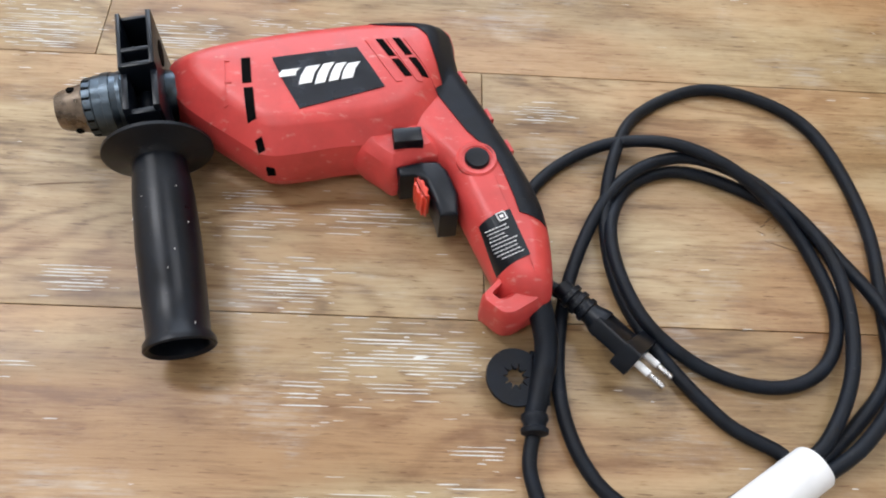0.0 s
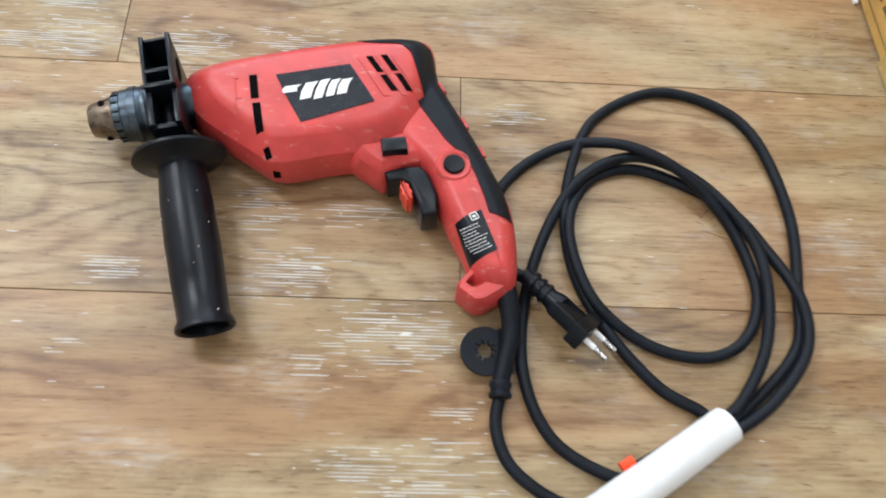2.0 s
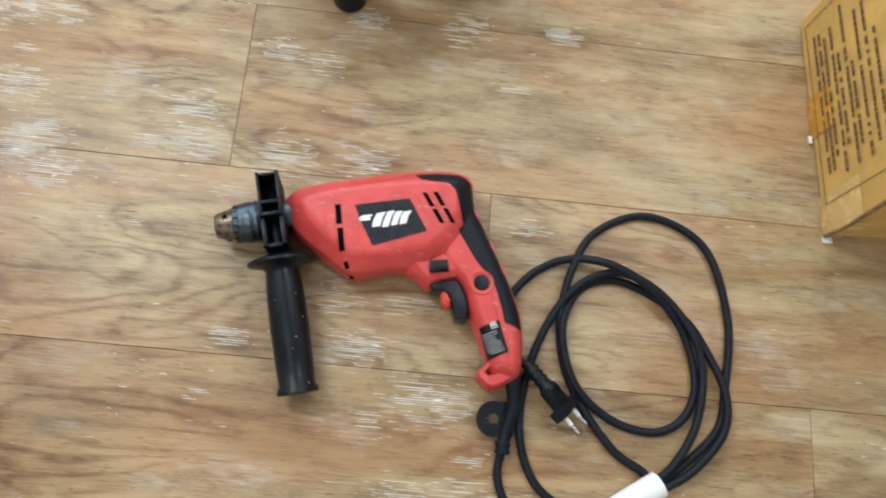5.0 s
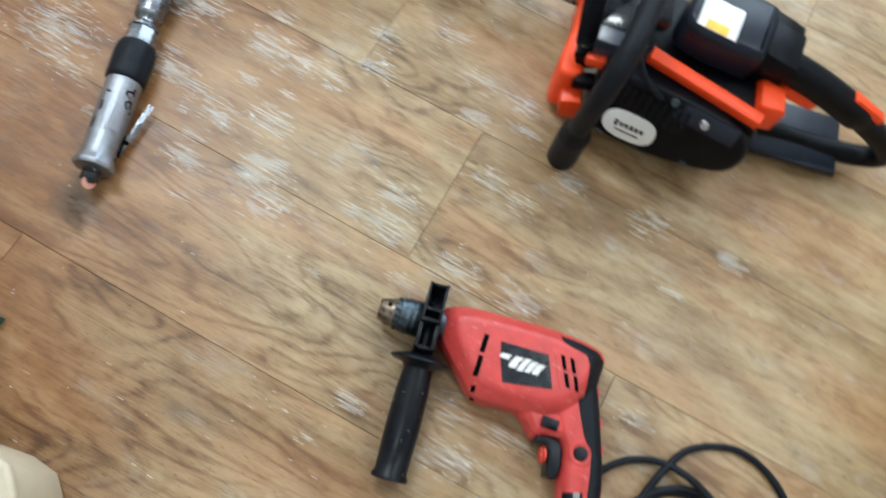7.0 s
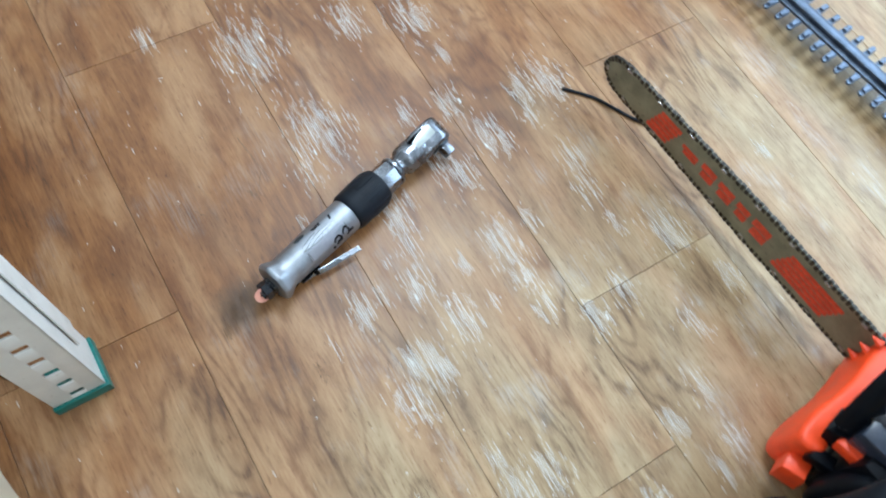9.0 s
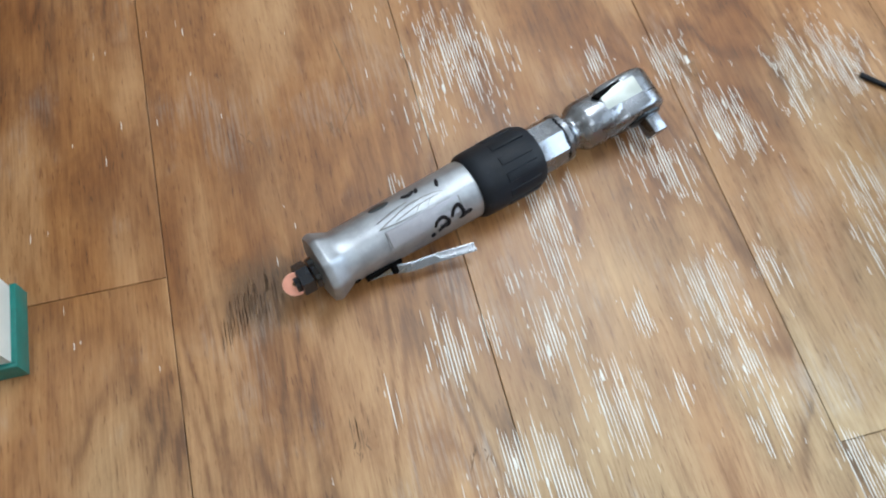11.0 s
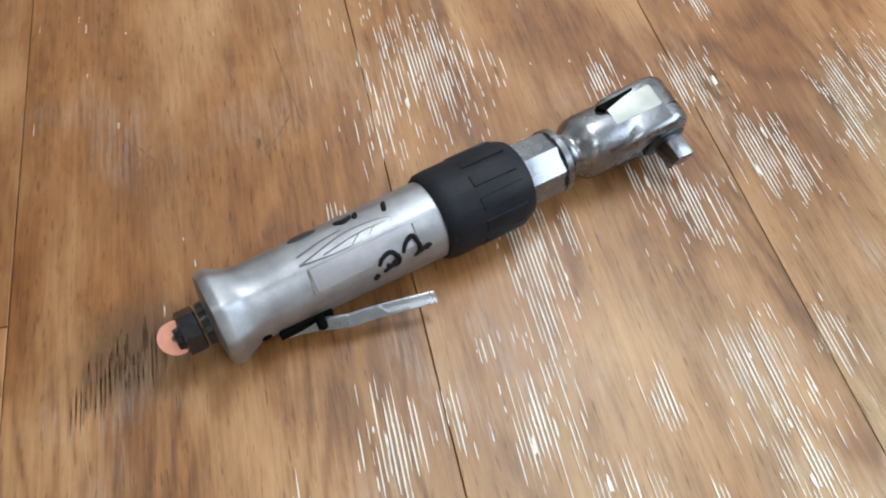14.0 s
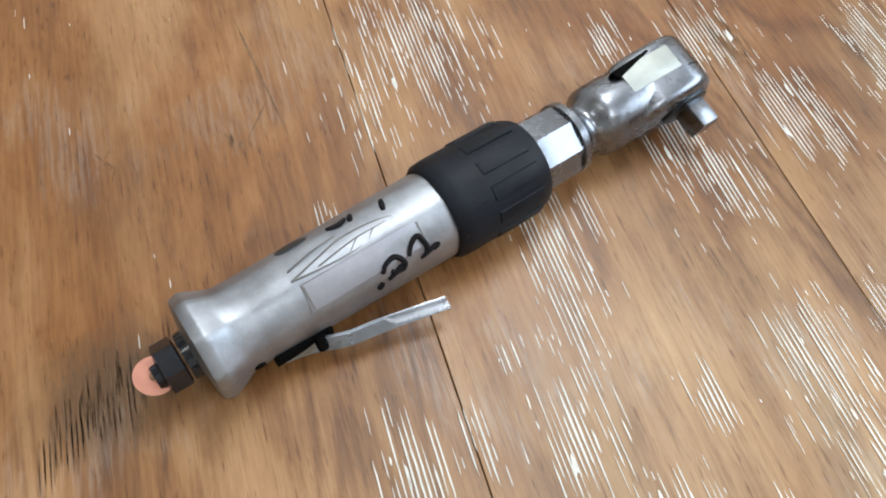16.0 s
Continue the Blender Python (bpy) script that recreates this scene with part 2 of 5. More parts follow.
# worn patches of the floor: x, y, radius, density
WORN_A = [(-0.896, 0.503, 0.045, 1.6), (-1.062, 0.479, 0.05, 1.4), (-1.052, 0.628, 0.03, 1.2), (-1.014, 0.718, 0.035, 1.2), (-1.142, 0.357, 0.016, 1), (-0.854, 0.686, 0.024, 1), (-0.831, 0.798, 0.02, 1.4), (-0.826, 0.84, 0.034, 1.3), (-0.781, 0.716, 0.03, 1.5), (-0.729, 0.535, 0.026, 1.4), (-0.645, 0.789, 0.02, 1), (-0.584, 0.794, 0.012, 1.4), (-0.633, 0.64, 0.03, 1.2), (-0.532, 0.475, 0.026, 1.3), (-0.633, 0.509, 0.024, 1.4), (-0.64, 0.430, 0.021, 1.2), (-0.568, 0.54, 0.026, 1.3), (-0.536, 0.847, 0.031, 1.2)]
WORN_B = [(-0.503, 0.744, 0.018, 1), (-0.448, 0.887, 0.019, 1), (-0.505, 0.432, 0.026, 1.2), (-0.343, 0.751, 0.018, 1), (-0.273, 0.749, 0.018, 1), (-0.404, 0.483, 0.014, 1), (-0.36, 0.525, 0.026, 1.2), (-0.782, 0.422, 0.008, 0.8), (-0.576, 1.061, 0.013, 1), (-0.935, 0.725, 0.012, 1), (-0.488, 0.69, 0.023, 1), (-0.244, 0.478, 0.03, 0.9), (-0.147, 0.486, 0.031, 0.9), (-0.035, 0.676, 0.026, 0.8), (-0.252, 0.713, 0.016, 1), (-0.326, 0.694, 0.016, 1.3), (-0.126, 0.262, 0.024, 1.5), (-0.092, 0.314, 0.014, 0.7), (-0.26, 0.62, 0.02, 1), (-0.21, 0.61, 0.016, 1)]
WORN_C = [(0.086, 0.684, 0.016, 1), (-0.162, 0.679, 0.016, 1), (-0.158, 0.315, 0.024, 0.7), (-0.054, 0.206, 0.034, 0.9), (-0.016, 0.207, 0.016, 1.3), (-0.274, 0.259, 0.016, 1.1), (0.058, 0.419, 0.014, 1.1), (0.004, 0.148, 0.008, 1.2), (-0.351, 0.484, 0.027, 1.2), (-0.064, 0.317, 0.013, 0.7), (-0.108, 0.181, 0.011, 0.8), (-0.297, 0.193, 0.007, 1), (-0.015, 0.085, 0.045, 0.75), (-0.4, 0.378, 0.006, 0.8), (0.073, 0.019, 0.022, 1), (-0.073, 0.109, 0.017, 1)]
WORN_D = [(-0.582, 0.64, 0.02, 1.3), (-0.611, 0.38, 0.006, 1), (-0.571, 0.586, 0.005, 2.5), (-0.748, 0.562, 0.008, 1), (-0.644, 0.69, 0.014, 1), (-0.559, 0.48, 0.016, 1), (-0.776, 0.634, 0.025, 1.3), (-0.869, 0.628, 0.018, 1), (-0.683, 0.491, 0.005, 1), (-0.635, 0.575, 0.011, 1), (-0.789, 0.783, 0.017, 1), (-0.534, 0.64, 0.016, 1), (-0.55, 0.455, 0.012, 2.2), (-0.690, 0.527, 0.014, 1.2), (-0.745, 0.650, 0.018, 1.3), (-0.846, 0.462, 0.016, 1.2), (-0.642, 0.465, 0.010, 1.2), (-0.30, 0.43, 0.01, 1), (-0.70, 0.80, 0.02, 1), (-0.42, 0.80, 0.02, 0.9), (0.03, 0.60, 0.01, 0.8)]


def wood_floor():
    n = Nodes("worn_wood_planks")
    p = n.place()
    rnd = n.t.nodes.new("ShaderNodeObjectInfo").outputs["Random"]
    shift = n.t.nodes.new("ShaderNodeCombineXYZ")
    n.link(n.math("MULTIPLY", rnd, 37.0), shift.inputs[0])
    n.link(n.math("MULTIPLY", rnd, 11.0), shift.inputs[1])
    add = n.t.nodes.new("ShaderNodeVectorMath")
    n.link(p, add.inputs[0])
    n.link(shift.outputs[0], add.inputs[1])
    q = add.outputs[0]
    grain = n.noise(n.stretch(q, (3.2, 24, 1)), 1.6, 8, 0.68, 0.9)
    mottle = n.noise(n.stretch(q, (4, 9, 1)), 3.0, 7, 0.68, 0.4)
    fine = n.noise(n.stretch(q, (24, 430, 1)), 1.0, 4, 0.65)
    pores = n.noise(n.stretch(q, (60, 520, 1)), 1.0, 2, 0.5)
    figure = n.noise(n.stretch(q, (1.5, 6.0, 1)), 1.3, 3, 0.42, 0.5)
    rings = n.math("POWER", n.math("MULTIPLY_ADD", n.math("SINE", n.math("MULTIPLY", figure, 110.0)), 0.5, 0.5), 2.5)
    calm = n.span(n.noise(q, 2.6, 2), 0.40, 0.60)
    tone = n.math("ADD", n.math("MULTIPLY", grain, 0.38), n.math("MULTIPLY", mottle, 0.36))
    tone = n.math("ADD", tone, n.math("MULTIPLY", fine, 0.26))
    tone = n.math("SUBTRACT", tone, n.math("MULTIPLY", n.math("MULTIPLY", rings, calm), 0.085))
    tone = n.math("SUBTRACT", tone, n.span(pores, 0.60, 0.72, 0.0, 0.11))
    worn = n.ramp(tone, (0.34, (0.130, 0.080, 0.034)), (0.44, (0.300, 0.215, 0.110)), (0.52, (0.420, 0.325, 0.182)), (0.68, (0.56, 0.470, 0.300)))
    fresh = n.ramp(tone, (0.34, (0.085, 0.031, 0.010)), (0.44, (0.178, 0.072, 0.020)), (0.54, (0.258, 0.116, 0.036)), (0.68, (0.37, 0.198, 0.080)))
    xyz = n.t.nodes.new("ShaderNodeSeparateXYZ")
    n.link(p, xyz.inputs[0])
    traffic = n.math("ADD", xyz.outputs[0], n.math("MULTIPLY", n.math("SUBTRACT", n.noise(n.stretch(p, (1.5, 3.5, 1)), 2.6, 4), 0.5), 0.6))
    traffic = n.math("ADD", traffic, n.math("MULTIPLY", xyz.outputs[1], 0.35))
    col = n.mix(n.span(traffic, -0.66, -0.16, 0.0, 0.85), fresh, worn)
    soil = n.noise(n.stretch(p, (2.2, 4.5, 1)), 2.4, 5, 0.62)
    col = n.mix(n.math("MULTIPLY", n.span(soil, 0.52, 0.75, 0.0, 0.4), n.span(traffic, -0.8, -0.3, 0.35, 1.0)), col, (0.165, 0.120, 0.075))
    warm = n.noise(n.stretch(q, (1.4, 4, 1)), 2.3, 4)
    col = n.mix(n.span(warm, 0.44, 0.64, 0.0, 0.7), col, n.mix(n.span(tone, 0.36, 0.58), (0.25, 0.122, 0.048), (0.44, 0.268, 0.130)))
    col = n.mix(n.math("MULTIPLY", n.span(n.noise(n.stretch(q, (1.0, 5.0, 1)), 2.0, 3, 0.5, 0.8), 0.48, 0.66), 0.8), col, (0.72, 0.62, 0.50), "MULTIPLY")
    # sparse dark knots
    knot = n.noise(n.stretch(q, (5, 11, 1)), 2.2, 5, 0.6, 1.2)
    col = n.mix(n.span(knot, 0.70, 0.77, 0.0, 0.65), col, (0.075, 0.040, 0.020))
    # oily smudge that dripped from the air tool
    spot = n.t.nodes.new("ShaderNodeVectorMath")
    spot.operation = "DISTANCE"
    n.link(n.stretch(p, (1.0, 1.0, 0.0)), spot.inputs[0])
    spot.inputs[1].default_value = (-0.716, 0.300, 0.0)
    oil = n.math("ADD", spot.outputs["Value"], n.math("MULTIPLY", n.math("SUBTRACT", mottle, 0.5), 0.05))
    col = n.mix(n.span(oil, 0.010, 0.045, 0.65, 0.0), col, (0.085, 0.055, 0.030))
    # brown shadow of the saw, painted into the boards south of it
    saw_shade_at = n.t.nodes.new("ShaderNodeVectorMath")
    saw_shade_at.operation = "DISTANCE"
    n.link(n.stretch(p, (0.7, 1.0, 0.0)), saw_shade_at.inputs[0])
    saw_shade_at.inputs[1].default_value = (-0.11, 0.655, 0.0)
    saw_shade = n.math("ADD", saw_shade_at.outputs["Value"], n.math("MULTIPLY", n.math("SUBTRACT", mottle, 0.5), 0.12))
    col = n.mix(n.span(saw_shade, 0.02, 0.12, 0.5, 0.0), col, (0.205, 0.115, 0.045))
    haze = n.math("MULTIPLY", n.span(n.noise(n.stretch(p, (3.2, 5.0, 1)), 3.0, 5, 0.6), 0.52, 0.68), n.span(n.noise(n.stretch(p, (22, 380, 1)), 1.0, 4, 0.65), 0.44, 0.60, 0.1, 1.0))
    haze = n.math("MULTIPLY", haze, n.span(traffic, -0.75, -0.1, 0.15, 0.45))
    col = n.mix(haze, col, (0.50, 0.48, 0.44))
    n.put("Base Color", col)
    n.put("Roughness", n.math("ADD", n.math("MULTIPLY_ADD", grain, 0.18, 0.27), n.math("MULTIPLY", soil, 0.12)))
    n.bump(n.math("ADD", fine, n.math("MULTIPLY", mottle, 0.8)), 0.22, 0.0006)
    return n.m


wood = wood_floor()

# ---- structure ----
ROW, ROW0 = 0.222, 0.016


def floor():
    bm = bmesh.new()
    block(bm, (4.6, 4.4, 0.04), (-0.3, 0.5, -0.0236), 0.001)
    base = tagged(part("floor", bm, surface("subfloor", (0.115, 0.07, 0.038), 0.8), None), "worn wood-look vinyl plank floor with scratched patches", "floor", kind="structure")
    ends = {-8: 0.25, -7: -0.3, -6: 0.1, -5: -0.5, -4: 0.3, -3: -0.2, -2: 0.25, -1: -0.45, 0: 0.394, 1: 0.009, 2: -0.305, 3: -0.508, 4: -0.818, 5: 0.05, 6: -0.4, 7: 0.3, 8: -0.1, 9: 0.2, 10: -0.6, 11: 0.35}
    length, gap = 1.14, 0.00065
    whole = None
    for r, x0 in ends.items():
        for k in range(-3, 3):
            x = x0 + k * length
            x1 = min(x + length, 2.0)
            x = max(x, -2.6)
            if x1 - x < 0.02:
                continue
            if whole is not None and x1 - x > length - 0.001:
                ob = whole.copy()
                scene.collection.objects.link(ob)
            else:
                bm = bmesh.new()
                block(bm, (x1 - x - gap, ROW - gap, 0.004), ((x1 - x) / 2, ROW / 2, -0.002), 0.0004)
                ob = part("plank", bm, wood, base, smooth=0)
                if x1 - x > length - 0.001:
                    whole = ob
            ob.location = (x, ROW0 + r * ROW, 0)
    return base


floor()
for name, size, at in (("wall_north_sill", (4.6, 0.1, 0.8), (-0.3, 2.75, 0.4)), ("wall_north_head", (4.6, 0.1, 0.5), (-0.3, 2.75, 2.35)), ("wall_north_west", (1.1, 0.1, 1.3), (-2.05, 2.75, 1.45)), ("wall_north_east", (1.4, 0.1, 1.3), (1.3, 2.75, 1.45)), ("wall_south", (4.6, 0.1, 2.6), (-0.3, -1.75, 1.3)),
                       ("wall_west", (0.1, 4.4, 2.6), (-2.65, 0.5, 1.3)), ("wall_east", (0.1, 4.4, 2.6), (2.05, 0.5, 1.3)), ("ceiling", (4.8, 4.6, 0.1), (-0.3, 0.5, 2.66))):
    bm = bmesh.new()
    block(bm, size, at, 0.002)
    tagged(part(name, bm, plaster), "plain white plastered " + name.split("_")[0], name.split("_")[0], kind="structure")

from mathutils.bvhtree import BVHTree


# ---- shaping helpers for the tools ----
def top_of(x, y, tree):
    """Height of the upper side of a body at a place, or of its nearest rim."""
    hit = tree.ray_cast(Vector((x, y, 0.5)), Vector((0, 0, -1)))[0]
    if hit is None:
        hit = tree.find_nearest(Vector((x, y, 0.03)))[0]
    return hit.z


def resample(line, n):
    pts = [Vector((p[0], p[1], 0)) for p in line]
    run = [0.0]
    for a, b in zip(pts, pts[1:]):
        run.append(run[-1] + (b - a).length)
    out, k = [], 0
    for i in range(n + 1):
        s = run[-1] * i / n
        while k < len(run) - 2 and run[k + 1] < s:
            k += 1
        f = (s - run[k]) / max(1e-9, run[k + 1] - run[k])
        out.append(pts[k].lerp(pts[k + 1], f))
    return out


def drape(bm, line_a, line_b, shells, lift=0.0006, n=16, m=6, skirt=0.003):
    """A thin skin between two lines that follows the plates under it, with a rim."""
    a, b = resample(line_a, n), resample(line_b, n)
    grid = []
    for i in range(n + 1):
        row = []
        for j in range(m + 1):
            p = a[i].lerp(b[i], j / m)
            row.append(bm.verts.new((p.x, p.y, top_of(p.x, p.y, shells) + lift)))
        grid.append(row)
    for i in range(n):
        for j in range(m):
            bm.faces.new((grid[i][j], grid[i + 1][j], grid[i + 1][j + 1], grid[i][j + 1]))
    rim = [grid[i][0] for i in range(n + 1)] + grid[n][1:] + [grid[i][m] for i in range(n - 1, -1, -1)] + grid[0][m - 1:0:-1]
    low = [bm.verts.new(v.co - Vector((0, 0, skirt))) for v in rim]
    for k in range(len(rim)):
        bm.faces.new((rim[k], low[k], low[(k + 1) % len(rim)], rim[(k + 1) % len(rim)]))
    return bm


def cm(points):
    return [(x / 100, y / 100) for x, y in points]


def smooth_outline(points, steps=4):
    return [(p.x, p.y) for p in curve_points([(x, y, 0) for x, y in points], steps, True)]


# ---- the drill ----
def power_drill():
    d = thing("power_drill", pose(-0.10, 0.40, 0), "red corded power drill with black grip lying on its side", "power drill")
    motor = smooth_outline(cm([(-12.9, 0.5), (-12.15, 2.15), (-9.6, 3.4), (-4.1, 4.85), (0.8, 6.05), (4.7, 6.6), (7.2, 6.5), (8.4, 5.5), (8.5, 3.7), (9.0, 0.8), (7.4, -2.6), (5.6, -4.6), (3.6, -5.5), (2.0, -5.6), (0, -5.9), (-3.4, -6.9), (-4.9, -6.75), (-5.5, -6.5), (-8.4, -4.6), (-11.8, -2.3)]), 3)
    grip = smooth_outline(cm([(3.0, 2.5), (7.0, 3.6), (8.5, 2.8), (9.6, 1.0), (11.1, -1.6), (14.2, -7.7), (15.0, -10.4), (15.2, -13.2), (15.1, -15.6), (14.2, -16.5), (11.7, -15.9), (11.0, -14.3), (10.0, -12.2), (9.2, -10.4), (8.5, -8.9), (8.0, -7.0), (6.5, -5.6), (4.4, -4.2)]), 3)
    bm = bmesh.new()
    shell(bm, motor, [(0.012, 0.004), (0.004, 0.010), (0.0, 0.022), (0.0008, 0.036), (0.0032, 0.0470), (0.0144, 0.0618), (0.0160, 0.0632), (0.0200, 0.0654), (0.0240, 0.0664)])
    shell(bm, grip, [(0.010, 0.005), (0.004, 0.010), (0.0, 0.024), (0.0008, 0.034), (0.0040, 0.0445), (0.0080, 0.0500), (0.0120, 0.0526), (0.0152, 0.0534)])
    hood = smooth_outline(cm([(1.4, -2.6), (6.4, -1.8), (8.3, -5.4), (7.3, -6.2), (6.0, -6.45), (5.0, -7.0), (4.4, -7.45), (3.7, -7.35), (2.8, -6.5), (1.2, -5.6)]), 3)
    shell(bm, hood, [(0.008, 0.006), (0.003, 0.012), (0.0, 0.026), (0.0008, 0.036), (0.0040, 0.0460), (0.0080, 0.0505), (0.0104, 0.0520)])
    bmesh.ops.recalc_face_normals(bm, faces=bm.faces)
    shells = BVHTree.FromBMesh(bm)
    part("housing", bm, red_plastic, d, "scuffed red plastic housing", smooth=24)
    # name plate, with the maker's mark as bare strokes
    bm = bmesh.new()
    drape(bm, cm([(-4.7, 0.5), (-3.6, -1.7), (-2.3, -3.9)]), cm([(1.2, 1.9), (2.3, 0.2), (3.4, -1.6)]), shells, 0.0008, 6, 6)
    plate = part("name_plate", bm, gloss_black, d, "glossy black plate with a white mark")
    # the mark: a row of slanted white patches and a swash before them
    for x, w, h in ((-2.0, 1.0, 1.75), (-0.95, 0.8, 2.0), (-0.05, 0.75, 1.75), (0.85, 0.9, 1.6), (-3.4, 1.3, 0.7)):
        y = -0.55 + 0.2 * x + (0.35 if h < 1 else 0)
        bm = bmesh.new()
        slab(bm, [((x + sx * w / 2 + 0.25 * sy * h / 2) / 100, (y + sy * h / 2 + 0.1 * sx * w) / 100) for sx, sy in ((-0.7, -1), (1, -0.9), (0.8, 0.2), (1.1, 1), (-0.8, 0.9), (-1, 0))], 0.0672, 0.0679, 0.0002, 1)
        part("mark_patch", bm, white_ink, plate)
    # vents, the shade inside the slots drawn as black skins and a block
    for line in ([(-6.85, 0.3), (-6.45, -1.9)], [(-6.3, -2.35), (-5.8, -4.8)], [(-5.3, -5.75), (-5.05, -6.4)]):
        bm = bmesh.new()
        w = 0.62 if line[0][1] > -5 else 0.5
        drape(bm, cm(line), cm([(x + w, y + 0.12) for x, y in line]), shells, 0.0007, 12, 4, 0.002)
        part("vent", bm, deep_black, d, "vent slot, its shaded inside drawn black")
    bm = bmesh.new()
    block(bm, (0.006, 0.004, 0.009), (0, 0, 0), 0.0008, pose(-0.0435, -0.0672, 0.032, 0, 0, 6))
    part("vent", bm, deep_black, d, "vent slot, its shaded inside drawn black")
    bm = bmesh.new()
    for x0, y0, x1, y1 in ((-8.25, -0.1, -7.9, -0.05), (-8.2, -0.1, -7.55, -3.6), (-7.75, -2.0, -7.45, -1.95)):
        drape(bm, cm([(x0, y0), (x1, y1)]), cm([(x0 + 0.25, y0 + 0.03), (x1 + 0.25, y1 + 0.03)]), shells, 0.0008, 4, 2)
    part("rib", bm, red_plastic, d)
    # rear louvres, their shaded gaps laid on in black
    for x, y in ((2.5, 2.75), (3.7, 2.95), (3.75, 0.95), (4.95, 1.15)):
        bm = bmesh.new()
        drape(bm, cm([(x, y), (x + 1.0, y - 1.5)]), cm([(x + 0.5, y + 0.06), (x + 1.5, y - 1.44)]), shells, 0.0007, 12, 4, 0.002)
        part("vent", bm, deep_black, d, "vent slot, its shaded inside drawn black")
    bm = bmesh.new()
    for x, y in ((1.75, 2.6), (3.2, 2.85), (4.5, 3.0)):
        drape(bm, cm([(x, y), (x + 2.4, y - 3.7)]), cm([(x + 0.45, y + 0.06), (x + 2.85, y - 3.64)]), shells, 0.0008, 6, 2)
    part("rib", bm, red_plastic, d)
    # rubber overmould: cap of the motor and back of the grip
    bm = bmesh.new()
    drape(bm, cm([(1.6, 5.15), (3.4, 5.55), (6.7, 5.75), (7.95, 5.0), (8.4, 3.4), (9.0, 1.9), (9.8, 0.5), (12.3, -4.4), (14.0, -8.4), (14.75, -11.2)]),
          cm([(2.2, 4.45), (3.5, 4.3), (5.3, 4.35), (6.2, 3.5), (7.2, 0.6), (7.5, -0.2), (6.9, -0.7), (9.3, -4.2), (11.0, -5.9), (11.6, -7.0), (12.4, -9.3), (12.75, -10.6)]), shells, 0.0011, 52, 8)
    part("grip_rubber", bm, black_rubber, d, "black rubber overmould")
    for x, y, a in ((9.15, 1.55, 118), (11.1, -1.9, 115), (12.5, -4.6, 115)):
        bm = bmesh.new()
        block(bm, (0.011, 0.003, 0.02), (0, 0, 0), 0.0012, pose(x / 100 - 0.002, y / 100, 0.036, 0, 0, a))
        part("grip_insert", bm, red_plastic, d)
    # selector, trigger with its dial, lock button
    bm = bmesh.new()
    block(bm, (0.0205, 0.0125, 0.016), (0, 0, 0), 0.0022, pose(0.0512, -0.0512, 0.0525, 0, 0, 9))
    part("selector", bm, black_plastic, d)
    bm = bmesh.new()
    slab(bm, cm([(4.4, -6.9), (6.0, -6.35), (7.3, -6.25), (8.0, -7.0), (8.7, -8.8), (8.75, -10.5), (7.5, -10.7), (7.1, -9.4), (6.5, -7.9), (5.7, -7.5), (4.7, -7.7)]), 0.014, 0.0465, 0.003, 3)
    trigger = part("trigger", bm, black_plastic, d)
    bm = bmesh.new()
    teeth = [(0.0096 * math.cos(t) * (1 + 0.10 * math.cos(9 * t)), 0.0038 * math.sin(t) * (1 + 0.16 * math.cos(9 * t))) for t in (2 * math.pi * k / 54 for k in range(54))]
    slab(bm, teeth, 0.022, 0.0455, 0.0012, 2, pose(0.0622, -0.0850, 0, 0, 0, -68))
    part("speed_dial", bm, orange_red, trigger, "red speed dial")
    bm = bmesh.new()
    lathe(bm, [(0, 0.0145), (0.003, 0.0145), (0.0042, 0.0130), (0.0036, 0.0105), (0.001, 0.0098)], 28, pose(0.0995, -0.0645, 0.0505, 0, -90, 0))
    part("button_ring", bm, red_plastic, d)
    bm = bmesh.new()
    lathe(bm, [(0, 0.0088), (0.004, 0.0088), (0.0055, 0.0078), (0.0058, 0.004)], 24, pose(0.0995, -0.0645, 0.0505, 0, -90, 0))
    part("lock_button", bm, black_plastic, d)
    # rating label on the grip
    bm = bmesh.new()
    drape(bm, cm([(10.1, -11.4), (12.1, -10.4)]), cm([(11.35, -14.8), (13.35, -13.75)]), shells, 0.0007, 24, 10)
    label = part("rating_label", bm, black_plastic, d, "black rating label with small white print")
    bm = bmesh.new()
    m = pose(0.1145, -0.1275, 0.0545, 0, 0, 28)
    bars(bm, [(0.0055, 0.0115, 0.012, 0.0123), (0.0055, 0.0172, 0.012, 0.018), (0.0055, 0.0115, 0.0063, 0.018), (0.0112, 0.0115, 0.012, 0.018), (0.0075, 0.0137, 0.010, 0.0158)], m)
    rows = random.Random(5)
    for k in range(9):
        y = 0.008 - k * 0.0027
        x = -0.009 + rows.random() * 0.003
        end = 0.003 + rows.random() * 0.007
        while x < end:
            w = 0.0006 + rows.random() * 0.0015
            bars(bm, [(x, y, x + w, y + 0.0005)], m)
            x += w + 0.0007
    part("print", bm, white_ink, label)
    # hanging loop at the foot of the grip
    bm = bmesh.new()
    outer = resample(cm([(15.0, -14.0), (14.9, -15.9), (14.0, -16.7), (12.6, -17.6), (11.8, -17.7), (10.4, -16.6), (10.3, -16.0), (12.2, -13.9), (13.5, -13.2), (15.0, -14.0)]), 36)[:-1]
    inner = resample(cm([(12.75, -14.9), (12.7, -15.6), (11.9, -16.1), (11.5, -16.2), (11.1, -15.9), (12.2, -14.8), (12.6, -14.4), (12.75, -14.9)]), 36)[:-1]
    k0 = min(range(36), key=lambda k: (inner[k] - outer[0]).length)
    inner = inner[k0:] + inner[:k0]
